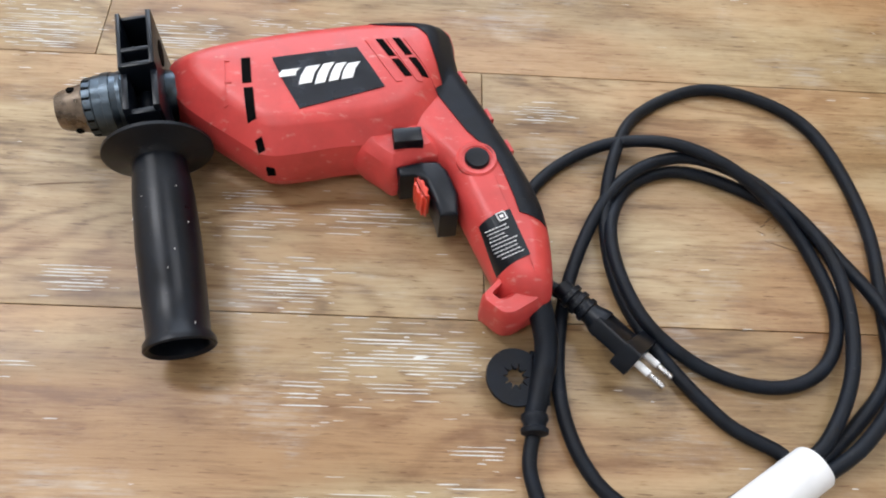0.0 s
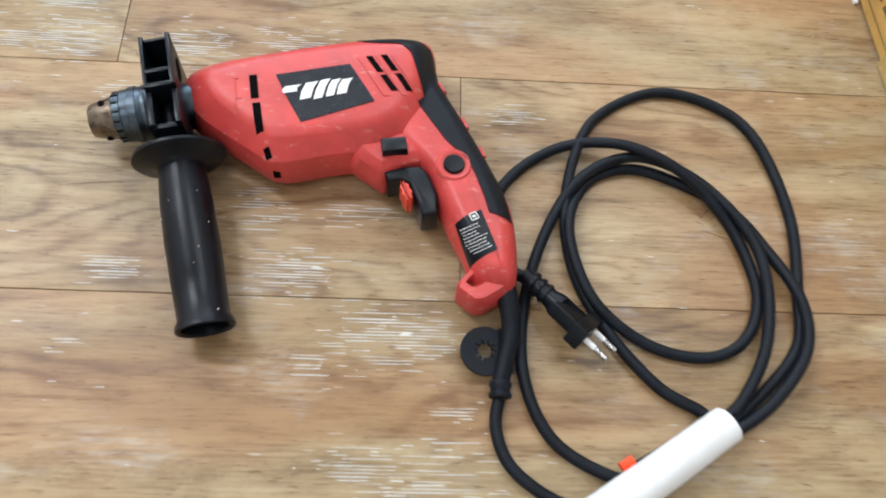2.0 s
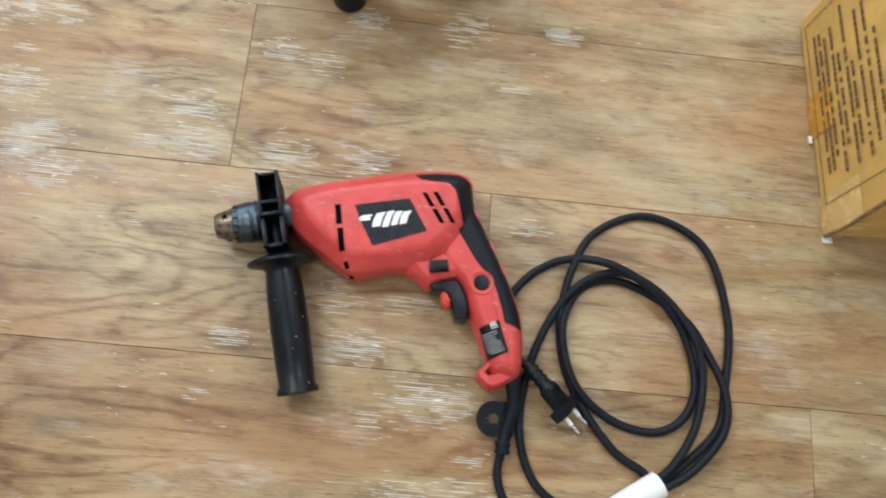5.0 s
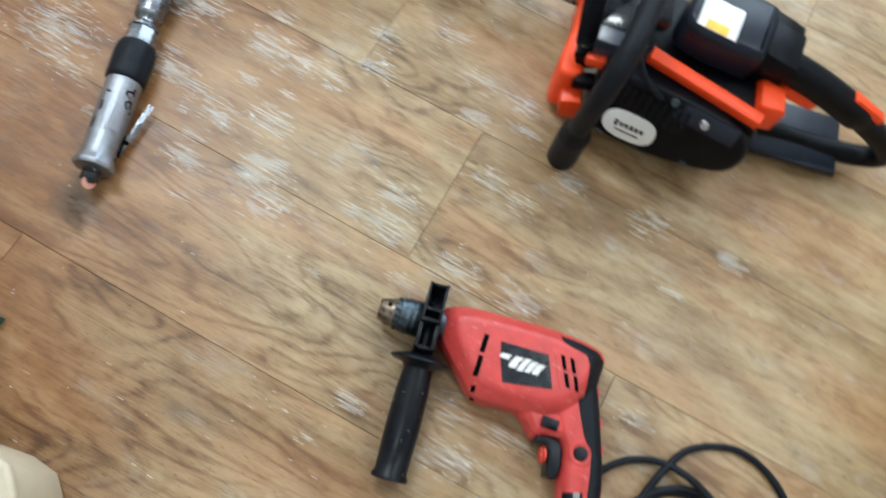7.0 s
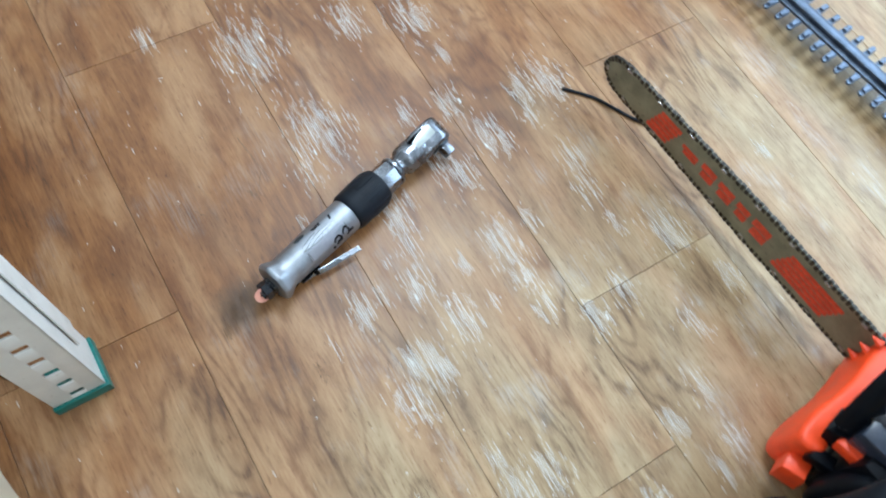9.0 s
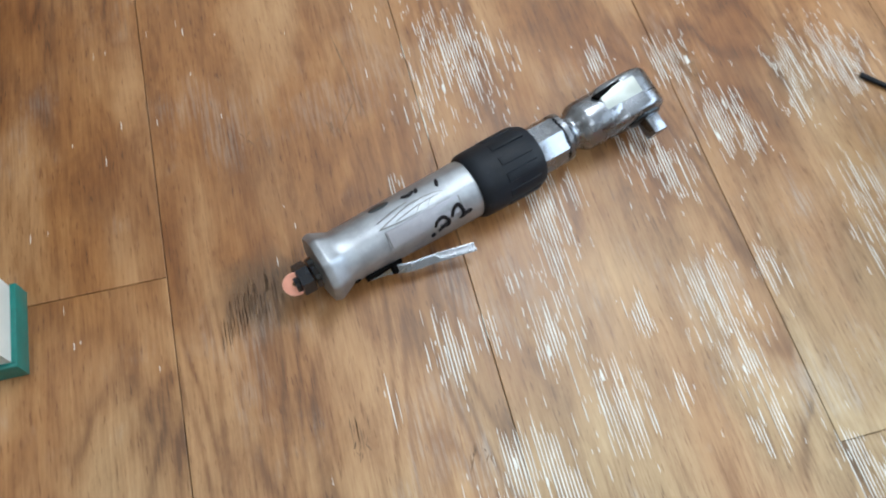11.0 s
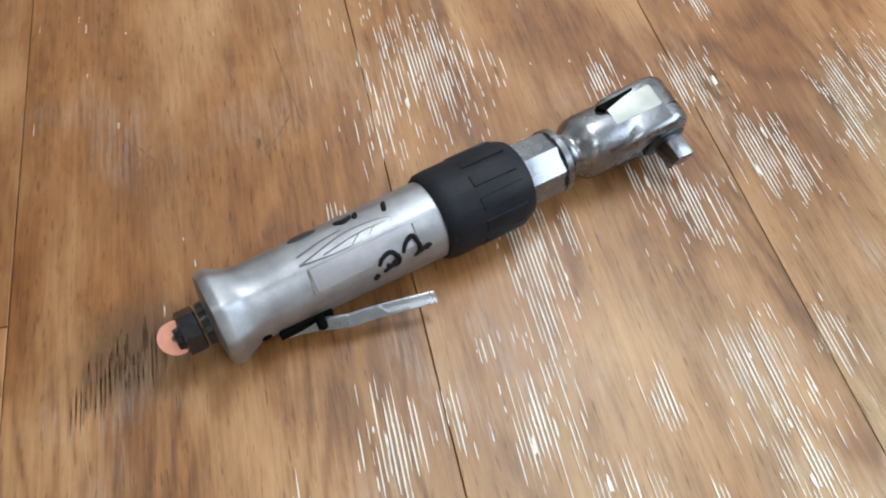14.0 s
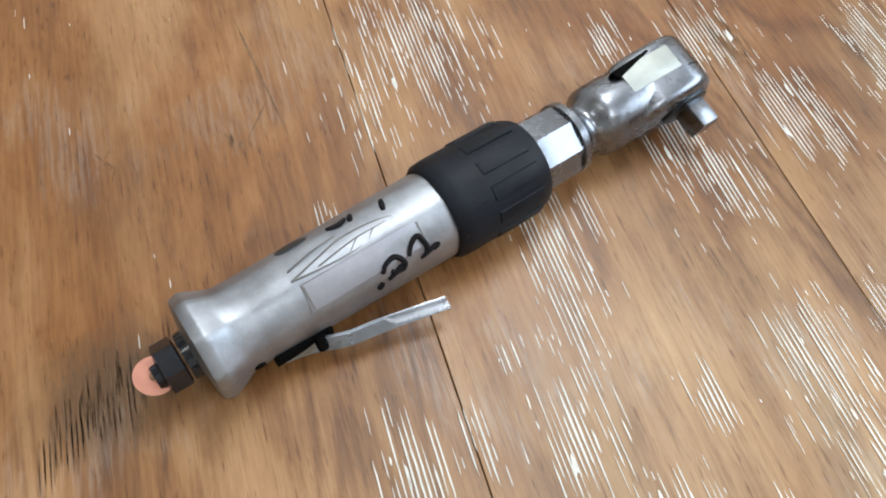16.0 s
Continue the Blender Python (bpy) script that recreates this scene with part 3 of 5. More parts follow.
    levels = [(outer, 0.010), (outer, 0.034), ([p.lerp(q, 0.25) for p, q in zip(outer, inner)], 0.040), ([p.lerp(q, 0.85) for p, q in zip(outer, inner)], 0.040), (inner, 0.037), (inner, 0.010)]
    loops = [[bm.verts.new((p.x, p.y, z)) for p in ring] for ring, z in levels]
    for p, r in zip(loops, loops[1:] + loops[:1]):
        for k in range(36):
            bm.faces.new((p[k], p[(k + 1) % 36], r[(k + 1) % 36], r[k]))
    part("hanging_loop", bm, red_plastic, d)
    # chuck
    q = pose(-0.199, -0.026, 0.0335, 0, 0, 14)
    bm = bmesh.new()
    lathe(bm, [(-0.0005, 0.006), (0, 0.0125), (0.003, 0.0142), (0.014, 0.0168), (0.021, 0.0185)], 32, q)
    part("chuck_nose", bm, rusty_steel, d, "worn brown chuck nose")
    bm = bmesh.new()
    lathe(bm, [(0.020, 0.0185), (0.021, 0.0205), (0.0265, 0.0205), (0.027, 0.0195), (0.0275, 0.0218), (0.053, 0.0225), (0.0545, 0.0215), (0.06, 0.019), (0.085, 0.019)], 48, q, squash=lambda x, a: 1 + (0.018 * math.cos(24 * a) if x > 0.03 and x < 0.054 else 0))
    chuck = part("chuck_sleeve", bm, dark_steel, d, "dark knurled steel chuck sleeve")
    for x0, x1 in ((0.0335, 0.0400), (0.0440, 0.0475)):
        bm = bmesh.new()
        lathe(bm, [(x0, 0.0218), (x0 + 0.0004, 0.0230), (x1 - 0.0004, 0.0232), (x1, 0.0219)], 72, q, squash=lambda x, a: 1 + 0.006 * math.cos(36 * a))
        part("knurled_band", bm, dark_steel, chuck)
    for k in range(16):
        a = 2 * math.pi * k / 16
        bm = bmesh.new()
        block(bm, (0.005, 0.0016, 0.001), (0, 0, 0), 0.0002, q @ Matrix.Translation((0.0235, 0.0206 * math.cos(a), 0.0206 * math.sin(a))) @ pose(0, 0, 0, math.degrees(a) - 90))
        part("key_tooth", bm, deep_black, chuck)
    # key holes, the shade inside each put on as a black disc
    for a in (75, 195, 315):
        bm = bmesh.new()
        c = q @ Vector((0.0125, 0.0168 * math.cos(radians(a)), 0.0168 * math.sin(radians(a))))
        o = (q.to_3x3() @ Vector((0, math.cos(radians(a)), math.sin(radians(a))))) * 0.0008
        cylinder(bm, c - o, c + o, 0.0028, 14)
        part("key_hole", bm, deep_black, chuck)
    # clamp of the side handle, open cells on its upper side
    q = pose(-0.1350, -0.0115, 0, 0, 0, 14.5)
    for size, at in (((0.0032, 0.050, 0.062), (-0.0105, 0.016, 0.050)), ((0.0036, 0.050, 0.064), (0.0105, 0.016, 0.050)), ((0.020, 0.0030, 0.058), (0, 0.0395, 0.048)), ((0.020, 0.0036, 0.05), (0, 0.0065, 0.0558)), ((0.020, 0.0042, 0.05), (0, -0.0070, 0.0558)),
                     ((0.0046, 0.031, 0.054), (-0.0096, -0.0255, 0.049)), ((0.0046, 0.031, 0.055), (0.0102, -0.0255, 0.049)), ((0.020, 0.0045, 0.050), (0, -0.0395, 0.046)), ((0.020, 0.078, 0.03), (0, 0, 0.030))):
        bm = bmesh.new()
        block(bm, size, at, 0.0011, q)
        part("clamp_wall", bm, black_plastic, d)
    # opening in the clamp wall, its shaded inside drawn as a black oval
    bm = bmesh.new()
    slab(bm, [(0.011 * math.cos(t), 0.0075 * math.sin(t)) for t in (2 * math.pi * k / 28 for k in range(28))], 0, 0.0006, 0.0001, 1, q @ pose(0.0123, 0.021, 0.058, 90, 0, 90))
    part("clamp_eye", bm, deep_black, d)
    bm = bmesh.new()
    cylinder(bm, q @ Vector((0, -0.010, 0.050)), q @ Vector((0, -0.038, 0.050)), 0.0068, 20, 0.001)
    part("clamp_bolt", bm, black_plastic, d)
    bm = bmesh.new()
    cylinder(bm, q @ Vector((-0.0045, 0.012, 0.0600)), q @ Vector((0.002, 0.028, 0.052)), 0.0012, 8)
    part("clamp_pin", bm, steel, d, "bright steel pin")
    # side handle
    a, b = Vector((-0.1265, -0.040, 0.041)), Vector((-0.0855, -0.199, 0.0225))
    turn = Matrix.Translation(a) @ (b - a).to_track_quat("X", "Z").to_matrix().to_4x4()
    L = (b - a).length
    bm = bmesh.new()
    lathe(bm, [(-0.012, 0.012), (0.008, 0.0125), (0.012, 0.015), (0.0180, 0.034), (0.0195, 0.0370), (0.0220, 0.0372), (0.0235, 0.035), (0.0265, 0.022), (0.031, 0.0182), (0.038, 0.0188), (0.06, 0.0205), (0.095, 0.0212), (0.125, 0.0206), (L - 0.009, 0.0198), (L - 0.005, 0.0225), (L - 0.001, 0.0228), (L, 0.0215), (L - 0.002, 0.0185), (L - 0.03, 0.017)], 40, turn)
    handle = part("side_handle", bm, black_plastic, d, "scratched black plastic side handle")
    # nicks and scratches on the flange and the barrel: along, radius, turn
    nicks = random.Random(8)
    places = [(0.085, 0.0214, 40), (0.105, 0.0213, 70)] + [(nicks.uniform(0.05, 0.155), 0.0211, nicks.uniform(20, 160)) for _ in range(5)] + [(0.0232, nicks.uniform(0.026, 0.035), nicks.uniform(-20, 200)) for _ in range(8)]
    for along, r, t in places:
        bm = bmesh.new()
        block(bm, (nicks.uniform(0.0006, 0.0018), nicks.uniform(0.0003, 0.0006), 0.0006), (0, 0, 0), 0.0001, turn @ pose(along, r * math.cos(radians(t)), r * math.sin(radians(t)), t - 90, 0, nicks.uniform(-50, 50)))
        part("nick", bm, scuff_white, handle)
    # cord with its sleeve and key holder
    sleeve = curve_points([(0.137, -0.145, 0.028), (0.144, -0.165, 0.024), (0.148, -0.188, 0.016), (0.143, -0.215, 0.011), (0.139, -0.232, 0.009)], 6)
    bm = bmesh.new()
    sweep(bm, sleeve, [0.0092 - 0.0026 * i / (len(sleeve) - 1) for i in range(len(sleeve))], 16)
    lathe(bm, [(0, 0.006), (0.001, 0.0085), (0.004, 0.009), (0.0065, 0.0075), (0.009, 0.0075), (0.0105, 0.0092), (0.013, 0.0088), (0.014, 0.006)], 18, pose(0.1395, -0.229, 0.0095, 0, 0, -92))
    part("cord_sleeve", bm, black_rubber, d)
    bm = bmesh.new()
    m = pose(0.1275, -0.206, 0.0115, 0, 8, 0)
    outer = [(0.0195 * math.cos(t), 0.0195 * math.sin(t)) for t in (2 * math.pi * k / 40 for k in range(40))]
    hole = [((0.0098 if k % 4 == 0 else 0.0056) * math.cos(t), (0.0098 if k % 4 == 0 else 0.0056) * math.sin(t)) for k, t in ((k, 2 * math.pi * k / 40) for k in range(40))]
    loops = [[bm.verts.new(m @ Vector((x, y, z))) for x, y in ring] for ring, z in ((outer, -0.0015), (outer, 0.0015), (hole, 0.0015), (hole, -0.0015))]
    for p, r in zip(loops, loops[1:] + loops[:1]):
        for k in range(40):
            bm.faces.new((p[k], p[(k + 1) % 40], r[(k + 1) % 40], r[k]))
    block(bm, (0.012, 0.036, 0.003), (0.0165, 0.001, 0), 0.0006, m)
    part("key_holder", bm, black_rubber, d, "flat black rubber key holder with star hole")
    # the coiled cord, from sleeve to plug, in world places less the drill's origin
    R = 0.0048
    runs = [(0.039, 0.160, 6), (0.036, 0.135, 5), (0.048, 0.106, 5), (0.083, 0.082, 6), (0.115, 0.082, 10), (0.16, 0.110, 12), (0.205, 0.137, 10),
            (0.245, 0.165, 6), (0.282, 0.205, 5), (0.291, 0.250, 5), (0.297, 0.324, 5), (0.279, 0.401, 5), (0.244, 0.437, 5), (0.189, 0.449, 5), (0.135, 0.421, 5), (0.108, 0.372, 15), (0.097, 0.315, 10), (0.104, 0.262, 5),
            (0.128, 0.214, 5), (0.165, 0.170, 5), (0.200, 0.147, 6), (0.17, 0.125, 14), (0.140, 0.108, 10), (0.123, 0.101, 7), (0.077, 0.130, 5), (0.057, 0.189, 5), (0.069, 0.270, 5), (0.106, 0.343, 14), (0.158, 0.373, 14),
            (0.209, 0.356, 14), (0.250, 0.310, 14), (0.262, 0.262, 14), (0.253, 0.205, 14), (0.228, 0.160, 12), (0.20, 0.137, 12), (0.19, 0.122, 14), (0.212, 0.132, 8), (0.250, 0.157, 14), (0.285, 0.200, 14), (0.288, 0.245, 14), (0.268, 0.295, 6), (0.245, 0.326, 6), (0.205, 0.352, 5), (0.158, 0.366, 5), (0.118, 0.348, 6),
            (0.099, 0.300, 14), (0.115, 0.241, 12), (0.157, 0.206, 5), (0.205, 0.195, 5), (0.240, 0.211, 6), (0.256, 0.250, 6), (0.246, 0.302, 6), (0.222, 0.336, 14), (0.190, 0.362, 22), (0.150, 0.380, 22), (0.108, 0.385, 12), (0.072, 0.371, 5), (0.046, 0.345, 5), (0.034, 0.315, 5), (0.035, 0.285, 5), (0.050, 0.264, 10), (0.062, 0.254, 14)]
    path = curve_points([(x + 0.10, y - 0.40, z / 1000) for x, y, z in runs], 7)
    bm = bmesh.new()
    sweep(bm, path, R, 12)
    part("cord", bm, black_rubber, d, "coiled black rubber cord")
    # plug
    q = pose(0.162, -0.146, 0.0195, 0, 0, -45) @ pose(0, 0, 0, -42, 0, 0) @ Matrix.Diagonal((1.15, 1.15, 1.15, 1))
    bm = bmesh.new()
    lathe(bm, [(-0.004, 0.0052), (0.004, 0.006), (0.022, 0.0068), (0.026, 0.0085), (0.03, 0.009)], 16, q)
    for k in range(3):
        lathe(bm, [(0.003 + k * 0.006, 0.0055), (0.0035 + k * 0.006, 0.0078), (0.0065 + k * 0.006, 0.0078), (0.007 + k * 0.006, 0.0055)], 16, q)
    block(bm, (0.024, 0.021, 0.012), (0.038, 0, 0), 0.003, q)
    block(bm, (0.011, 0.033, 0.017), (0.0525, 0, 0), 0.002, q)
    plug = part("plug", bm, black_plastic, d, "black moulded two-pin plug")
    for y in (-0.0095, 0.0095):
        bm = bmesh.new()
        cylinder(bm, q @ Vector((0.057, y, 0)), q @ Vector((0.067, y, 0)), 0.0025, 14)
        part("pin_collar", bm, white_plastic, plug, "white pin collar")
        bm = bmesh.new()
        cylinder(bm, q @ Vector((0.067, y, 0)), q @ Vector((0.0775, y, 0)), 0.0021, 14, 0.0008)
        part("pin", bm, steel, plug, "steel pin")
    return d


# ---- sleeve round the coiled cord ----
def cord_tube():
    a, b = Vector((0.091, 0.061, 0.0165)), Vector((0.2115, 0.1405, 0.0165))
    m = Matrix.Translation(a) @ (b - a).to_track_quat("X", "Z").to_matrix().to_4x4()
    L = (b - a).length
    d = thing("cable_tube", m, "split white plastic tube holding the coiled cord", "cable tube")
    bm = bmesh.new()
    seg, steps = 30, 12
    grid = []
    for wall in (0.0152, 0.0142):
        rows = []
        for i in range(steps + 1):
            row = []
            for k in range(seg + 1):
                t = radians(-82 + 338 * k / seg)
                start = 0.013 if k < 16 else 0.0
                x = start + (L - start) * i / steps
                r = wall * (1.03 - 0.08 * i / steps) * (1 + 0.012 * math.sin(5 * t + 9 * x / L))
                row.append(bm.verts.new((x, r * math.cos(t), r * math.sin(t))))
            rows.append(row)
        grid.append(rows)
    for w in grid:
        for i in range(steps):
            for k in range(seg):
                bm.faces.new((w[i][k], w[i + 1][k], w[i + 1][k + 1], w[i][k + 1]))
    o, n = grid
    for k in range(seg):
        for i in (0, steps):
            bm.faces.new((o[i][k], o[i][k + 1], n[i][k + 1], n[i][k]))
    for i in range(steps):
        for k in (0, seg):
            bm.faces.new((o[i][k], o[i + 1][k], n[i + 1][k], n[i][k]))
    part("tube", bm, white_plastic, d)
    bm = bmesh.new()
    block(bm, (0.012, 0.007, 0.006), (0.062, 0.0185, -0.004), 0.0015)
    part("clip", bm, orange_plastic, d, "small orange clip")


# ---- the air ratchet ----
def air_ratchet():
    d = thing("air_ratchet", pose(-0.713, 0.349, 0.0262, 0, 0, 108.4), "silver air ratchet with black rubber collar lying on the floor", "air ratchet")

    def facets(x, a):
        # flat sides on the body, soft toward its ends
        f = min(1.0, max(0.0, (x - 0.014) / 0.02)) if x > 0.016 else 2.6 if x > 0.001 else 0.0
        c = (a + math.pi / 8) % (math.pi / 4) - math.pi / 8
        return 1 + f * 0.3 * (0.985 / math.cos(c) - 0.992)

    bm = bmesh.new()
    lathe(bm, [(-0.001, 0.012), (0, 0.0205), (0.0012, 0.0242), (0.0055, 0.0256), (0.0075, 0.0252), (0.0145, 0.0222), (0.019, 0.0212), (0.03, 0.0209), (0.06, 0.0217), (0.09, 0.0223), (0.115, 0.0226), (0.128, 0.0230), (0.136, 0.0222)], 64, squash=facets)
    body = part("body", bm, aluminium, d, "cast aluminium body")
    # flat cut and pin holes at the butt
    # both holes are dark plugs that stand for the shade inside
    bm = bmesh.new()
    cylinder(bm, (0.021, -0.0175, -0.004), (0.021, -0.0212, -0.0048), 0.0028, 16)
    part("pin_hole", bm, deep_black, body)
    bm = bmesh.new()
    slab(bm, [(0.0085 * math.cos(t), 0.0042 * math.sin(t)) for t in (2 * math.pi * k / 24 for k in range(24))], 0, 0.0012, 0.0004, 2, pose(0.0595, 0, 0) @ pose(0, 0, 0, -38) @ pose(0, 0, 0.0208))
    part("exhaust_hole", bm, dark_steel, body)
    # raised plate with a marker scrawl
    q = pose(0.0835, 0, 0, 41) @ pose(0, 0, 0.0213)
    bm = bmesh.new()
    slab(bm, [(-0.0325, -0.0068), (0.032, -0.0062), (0.0305, 0.0068), (-0.0315, 0.0068)], -0.001, 0.0010, 0.0005, 2, q)
    part("plate", bm, plate_grey, body, "smooth grey plate")
    for x in (-0.0308, 0.0300):
        bm = bmesh.new()
        block(bm, (0.0009, 0.0120, 0.0006), (x, 0, 0.0011), 0.0002, q)
        part("plate_groove", bm, engraved, body)
    # marker scrawl round the body, as places along it and degrees round it
    for line in ([(0.0885, 48), (0.0905, 41), (0.0955, 37), (0.0985, 42), (0.1000, 52), (0.0985, 58), (0.0950, 57), (0.0925, 52)], [(0.0900, 62), (0.0945, 57), (0.0985, 52)], [(0.1030, 46), (0.1060, 35), (0.1105, 29), (0.1125, 38), (0.1130, 50), (0.1105, 57)],
                 [(0.1085, 58), (0.1130, 55), (0.1185, 50)], [(0.0840, 68), (0.0870, 62)], [(0.1160, 56), (0.1200, 51)], [(0.0765, -26), (0.0820, -22), (0.0870, -26)], [(0.0880, -18), (0.0900, -28)], [(0.1040, -8), (0.1065, -24)]):
        bm = bmesh.new()
        path = []
        for p in curve_points([(x, a, 0) for x, a in line], 5):
            turn = p.y + 12 if p.y > 0 else p.y
            a = radians(turn)
            r = 0.0221 / math.cos(a - radians(41)) + 0.0003 if abs(turn - 41) < 19 else 0.0226
            path.append(Vector((p.x, -r * math.sin(a), r * math.cos(a))))
        sweep(bm, path, [0.0010 + 0.0006 * math.sin(math.pi * i / len(path)) for i in range(len(path))], 6)
        part("marker_stroke", bm, ink, body, "black marker scrawl")
    # engraved leaf-shaped mark
    top = pose(0.0835, 0, 0, 9) @ pose(0, 0, 0.0215)
    leaf = [[(-0.034, -0.002), (-0.02, 0.0015), (-0.004, 0.005), (0.014, 0.004), (0.022, 0.001), (0.012, -0.003), (-0.006, -0.004), (-0.02, -0.0035), (-0.034, -0.002)], [(-0.02, -0.002), (0.0, 0.001), (0.018, 0.001)], [(-0.004, -0.0035), (0.002, 0.001)], [(0.006, -0.003), (0.011, 0.001)],
            [(-0.033, 0.003), (-0.02, 0.006), (-0.006, 0.0075)]]
    for line in leaf:
        bm = bmesh.new()
        sweep(bm, [top @ Vector((p.x, p.y, 0.0006 - p.y * p.y * 22)) for p in curve_points([(x, y, 0) for x, y in line], 5)], 0.00045, 6)
        part("engraved_line", bm, engraved, body)
    # rubber collar with raised pads
    bm = bmesh.new()
    lathe(bm, [(0.131, 0.0215), (0.131, 0.0245), (0.133, 0.0262), (0.140, 0.0268), (0.175, 0.0266), (0.186, 0.0256), (0.1895, 0.0240), (0.190, 0.0205)], 64, squash=lambda x, a: 1 + 0.008 * math.cos(16 * a) * (1 if 0.145 < x < 0.18 else 0))
    collar = part("rubber_collar", bm, black_rubber, d, "black ribbed rubber collar")
    for k in range(12):
        bm = bmesh.new()
        block(bm, (0.028, 0.0075, 0.0022), (0.168, 0, 0), 0.0007, pose(0, 0, 0, 30 * k + 12) @ pose(0, 0, 0.0262))
        part("pad", bm, black_rubber, collar)
    # clamp nut, neck, head
    bm = bmesh.new()
    lathe(bm, [(0.189, 0.0188), (0.190, 0.0205), (0.214, 0.0205), (0.2165, 0.0192)], 8, pose(0, 0, 0, 12))
    part("clamp_nut", bm, dull_steel, d, "octagonal steel clamp nut")
    bm = bmesh.new()
    lathe(bm, [(0.2155, 0.0175), (0.2165, 0.0202), (0.2205, 0.0202), (0.2215, 0.0180), (0.2240, 0.0155), (0.2280, 0.0140), (0.2315, 0.0146), (0.2345, 0.0175), (0.2375, 0.0195), (0.2420, 0.0203), (0.2640, 0.0203), (0.2700, 0.0203), (0.2745, 0.0190), (0.2770, 0.0150)], 40)
    part("neck", bm, dull_steel, d)
    head = pose(0, 0, 0, 13)
    end = [(0.2935 + 0.0208 * math.cos(t), 0.0208 * math.sin(t)) for t in (math.pi * (k / 20 - 0.5) for k in range(21))]
    bm = bmesh.new()
    slab(bm, [(0.258, -0.0135), (0.264, -0.0175), (0.274, -0.0200)] + end + [(0.274, 0.0200), (0.264, 0.0175), (0.258, 0.0135)], -0.0192, 0.0188, 0.0062, 7, head @ pose(0, 0, 0, 90))
    part("ratchet_head", bm, dull_steel, d, "dull steel ratchet head")
    bm = bmesh.new()
    slab(bm, [(0.262, 0.0), (0.290, 0.0), (0.293, 0.0211), (0.286, 0.0211), (0.258, 0.0203)], -0.0120, 0.0030, 0.0005, 2, head @ pose(0, 0, 0, 90))
    part("ratchet_core", bm, pale_metal, d, "pale green-grey ratchet core")
    # slot beside the core, its shade drawn as a black plate
    bm = bmesh.new()
    slab(bm, [(0.253, -0.0128), (0.256, -0.0078), (0.282, -0.0136), (0.281, -0.0148)], 0.016, 0.0209, 0.0003, 1, head @ Matrix(((1, 0, 0, 0), (0, -1, 0, 0), (0, 0, 1, 0), (0, 0, 0, 1))))
    part("wedge_slot", bm, deep_black, d)
    bm = bmesh.new()
    slab(bm, [(x + 0.00015, y) for x, y in end if y > -0.004 and x > 0.2945], 0.0040, 0.0048, 0.0001, 1, head @ pose(0, 0, 0, 90))
    part("seam", bm, deep_black, d)
    bm = bmesh.new()
    lathe(bm, [(0, 0.0145), (0.002, 0.0145), (0.003, 0.0125)], 24, head @ pose(0.294, 0, 0, 0, 0, -90) @ pose(0.0180, 0, 0))
    part("drive_ring", bm, dark_steel, d)
    bm = bmesh.new()
    block(bm, (0.018, 0.0140, 0.0140), (0.0272, 0, 0), 0.0018, head @ pose(0.296, 0, 0, 0, 0, -90) @ pose(0, 0, 0, -8))
    part("square_drive", bm, dull_steel, d)
    # lever
    bm = bmesh.new()
    pts = curve_points([(0.030, -0.0205, -0.010), (0.045, -0.0235, -0.0115), (0.062, -0.030, -0.0125), (0.080, -0.0335, -0.0125), (0.112, -0.0415, -0.0120)], 6)
    up = [p + Vector((0, 0.0030, 0.0032 - 0.0016 * i / len(pts))) for i, p in enumerate(pts)]
    lo = [p - Vector((0, 0.0016, 0.0030 - 0.0016 * i / len(pts))) for i, p in enumerate(pts)]
    va, vb = [bm.verts.new(p) for p in up], [bm.verts.new(p) for p in lo]
    vc, vd = [bm.verts.new(p + Vector((0.0003, 0.0016, 0))) for p in up], [bm.verts.new(p + Vector((0.0003, 0.0016, 0))) for p in lo]
    for i in range(len(pts) - 1):
        for s, t in ((va, vb), (vb, vd), (vd, vc), (vc, va)):
            bm.faces.new((s[i], s[i + 1], t[i + 1], t[i]))
    for i in (0, len(pts) - 1):
        bm.faces.new((va[i], vb[i], vd[i], vc[i]))
    part("lever", bm, dull_steel, d, "bent steel lever")
    bm = bmesh.new()
    block(bm, (0.03, 0.006, 0.008), (0.043, -0.0195, -0.0095), 0.0012)
    cylinder(bm, (0.05, -0.0215, -0.006), (0.05, -0.027, -0.012), 0.0028, 12, 0.0006)
    part("valve", bm, deep_black, d)
    # inlet nut and the tag in it
    bm = bmesh.new()
    lathe(bm, [(-0.005, 0.0115), (0.002, 0.0125)], 20)
    lathe(bm, [(-0.0165, 0.0098), (-0.0155, 0.0122), (-0.0068, 0.0122), (-0.006, 0.0105)], 6, pose(0, 0, 0, 18))
    lathe(bm, [(-0.0195, 0.0075), (-0.0165, 0.0085)], 16)
    part("inlet_nut", bm, gloss_black, d, "black hexagonal inlet nut")
    bm = bmesh.new()
    ring = [(0.0092 * math.cos(t), 0.0092 * math.sin(t)) for t in (2 * math.pi * k / 28 for k in range(28))]
    small = [(0.0022 * math.cos(t), 0.0022 * math.sin(t)) for t in (2 * math.pi * k / 28 for k in range(28))]
    m = pose(-0.0190, -0.0025, 0.0035, 48, -18, 0)
    loops = [[bm.verts.new(m @ Vector((x, y, z))) for x, y in r] for r, z in ((ring, -0.0007), (ring, 0.0007), (small, 0.0007), (small, -0.0007))]
    for p, r in zip(loops, loops[1:] + loops[:1]):
        for k in range(28):
            bm.faces.new((p[k], p[(k + 1) % 28], r[(k + 1) % 28], r[k]))
    part("inlet_plug", bm, copper_pink, d, "pink plastic inlet plug")


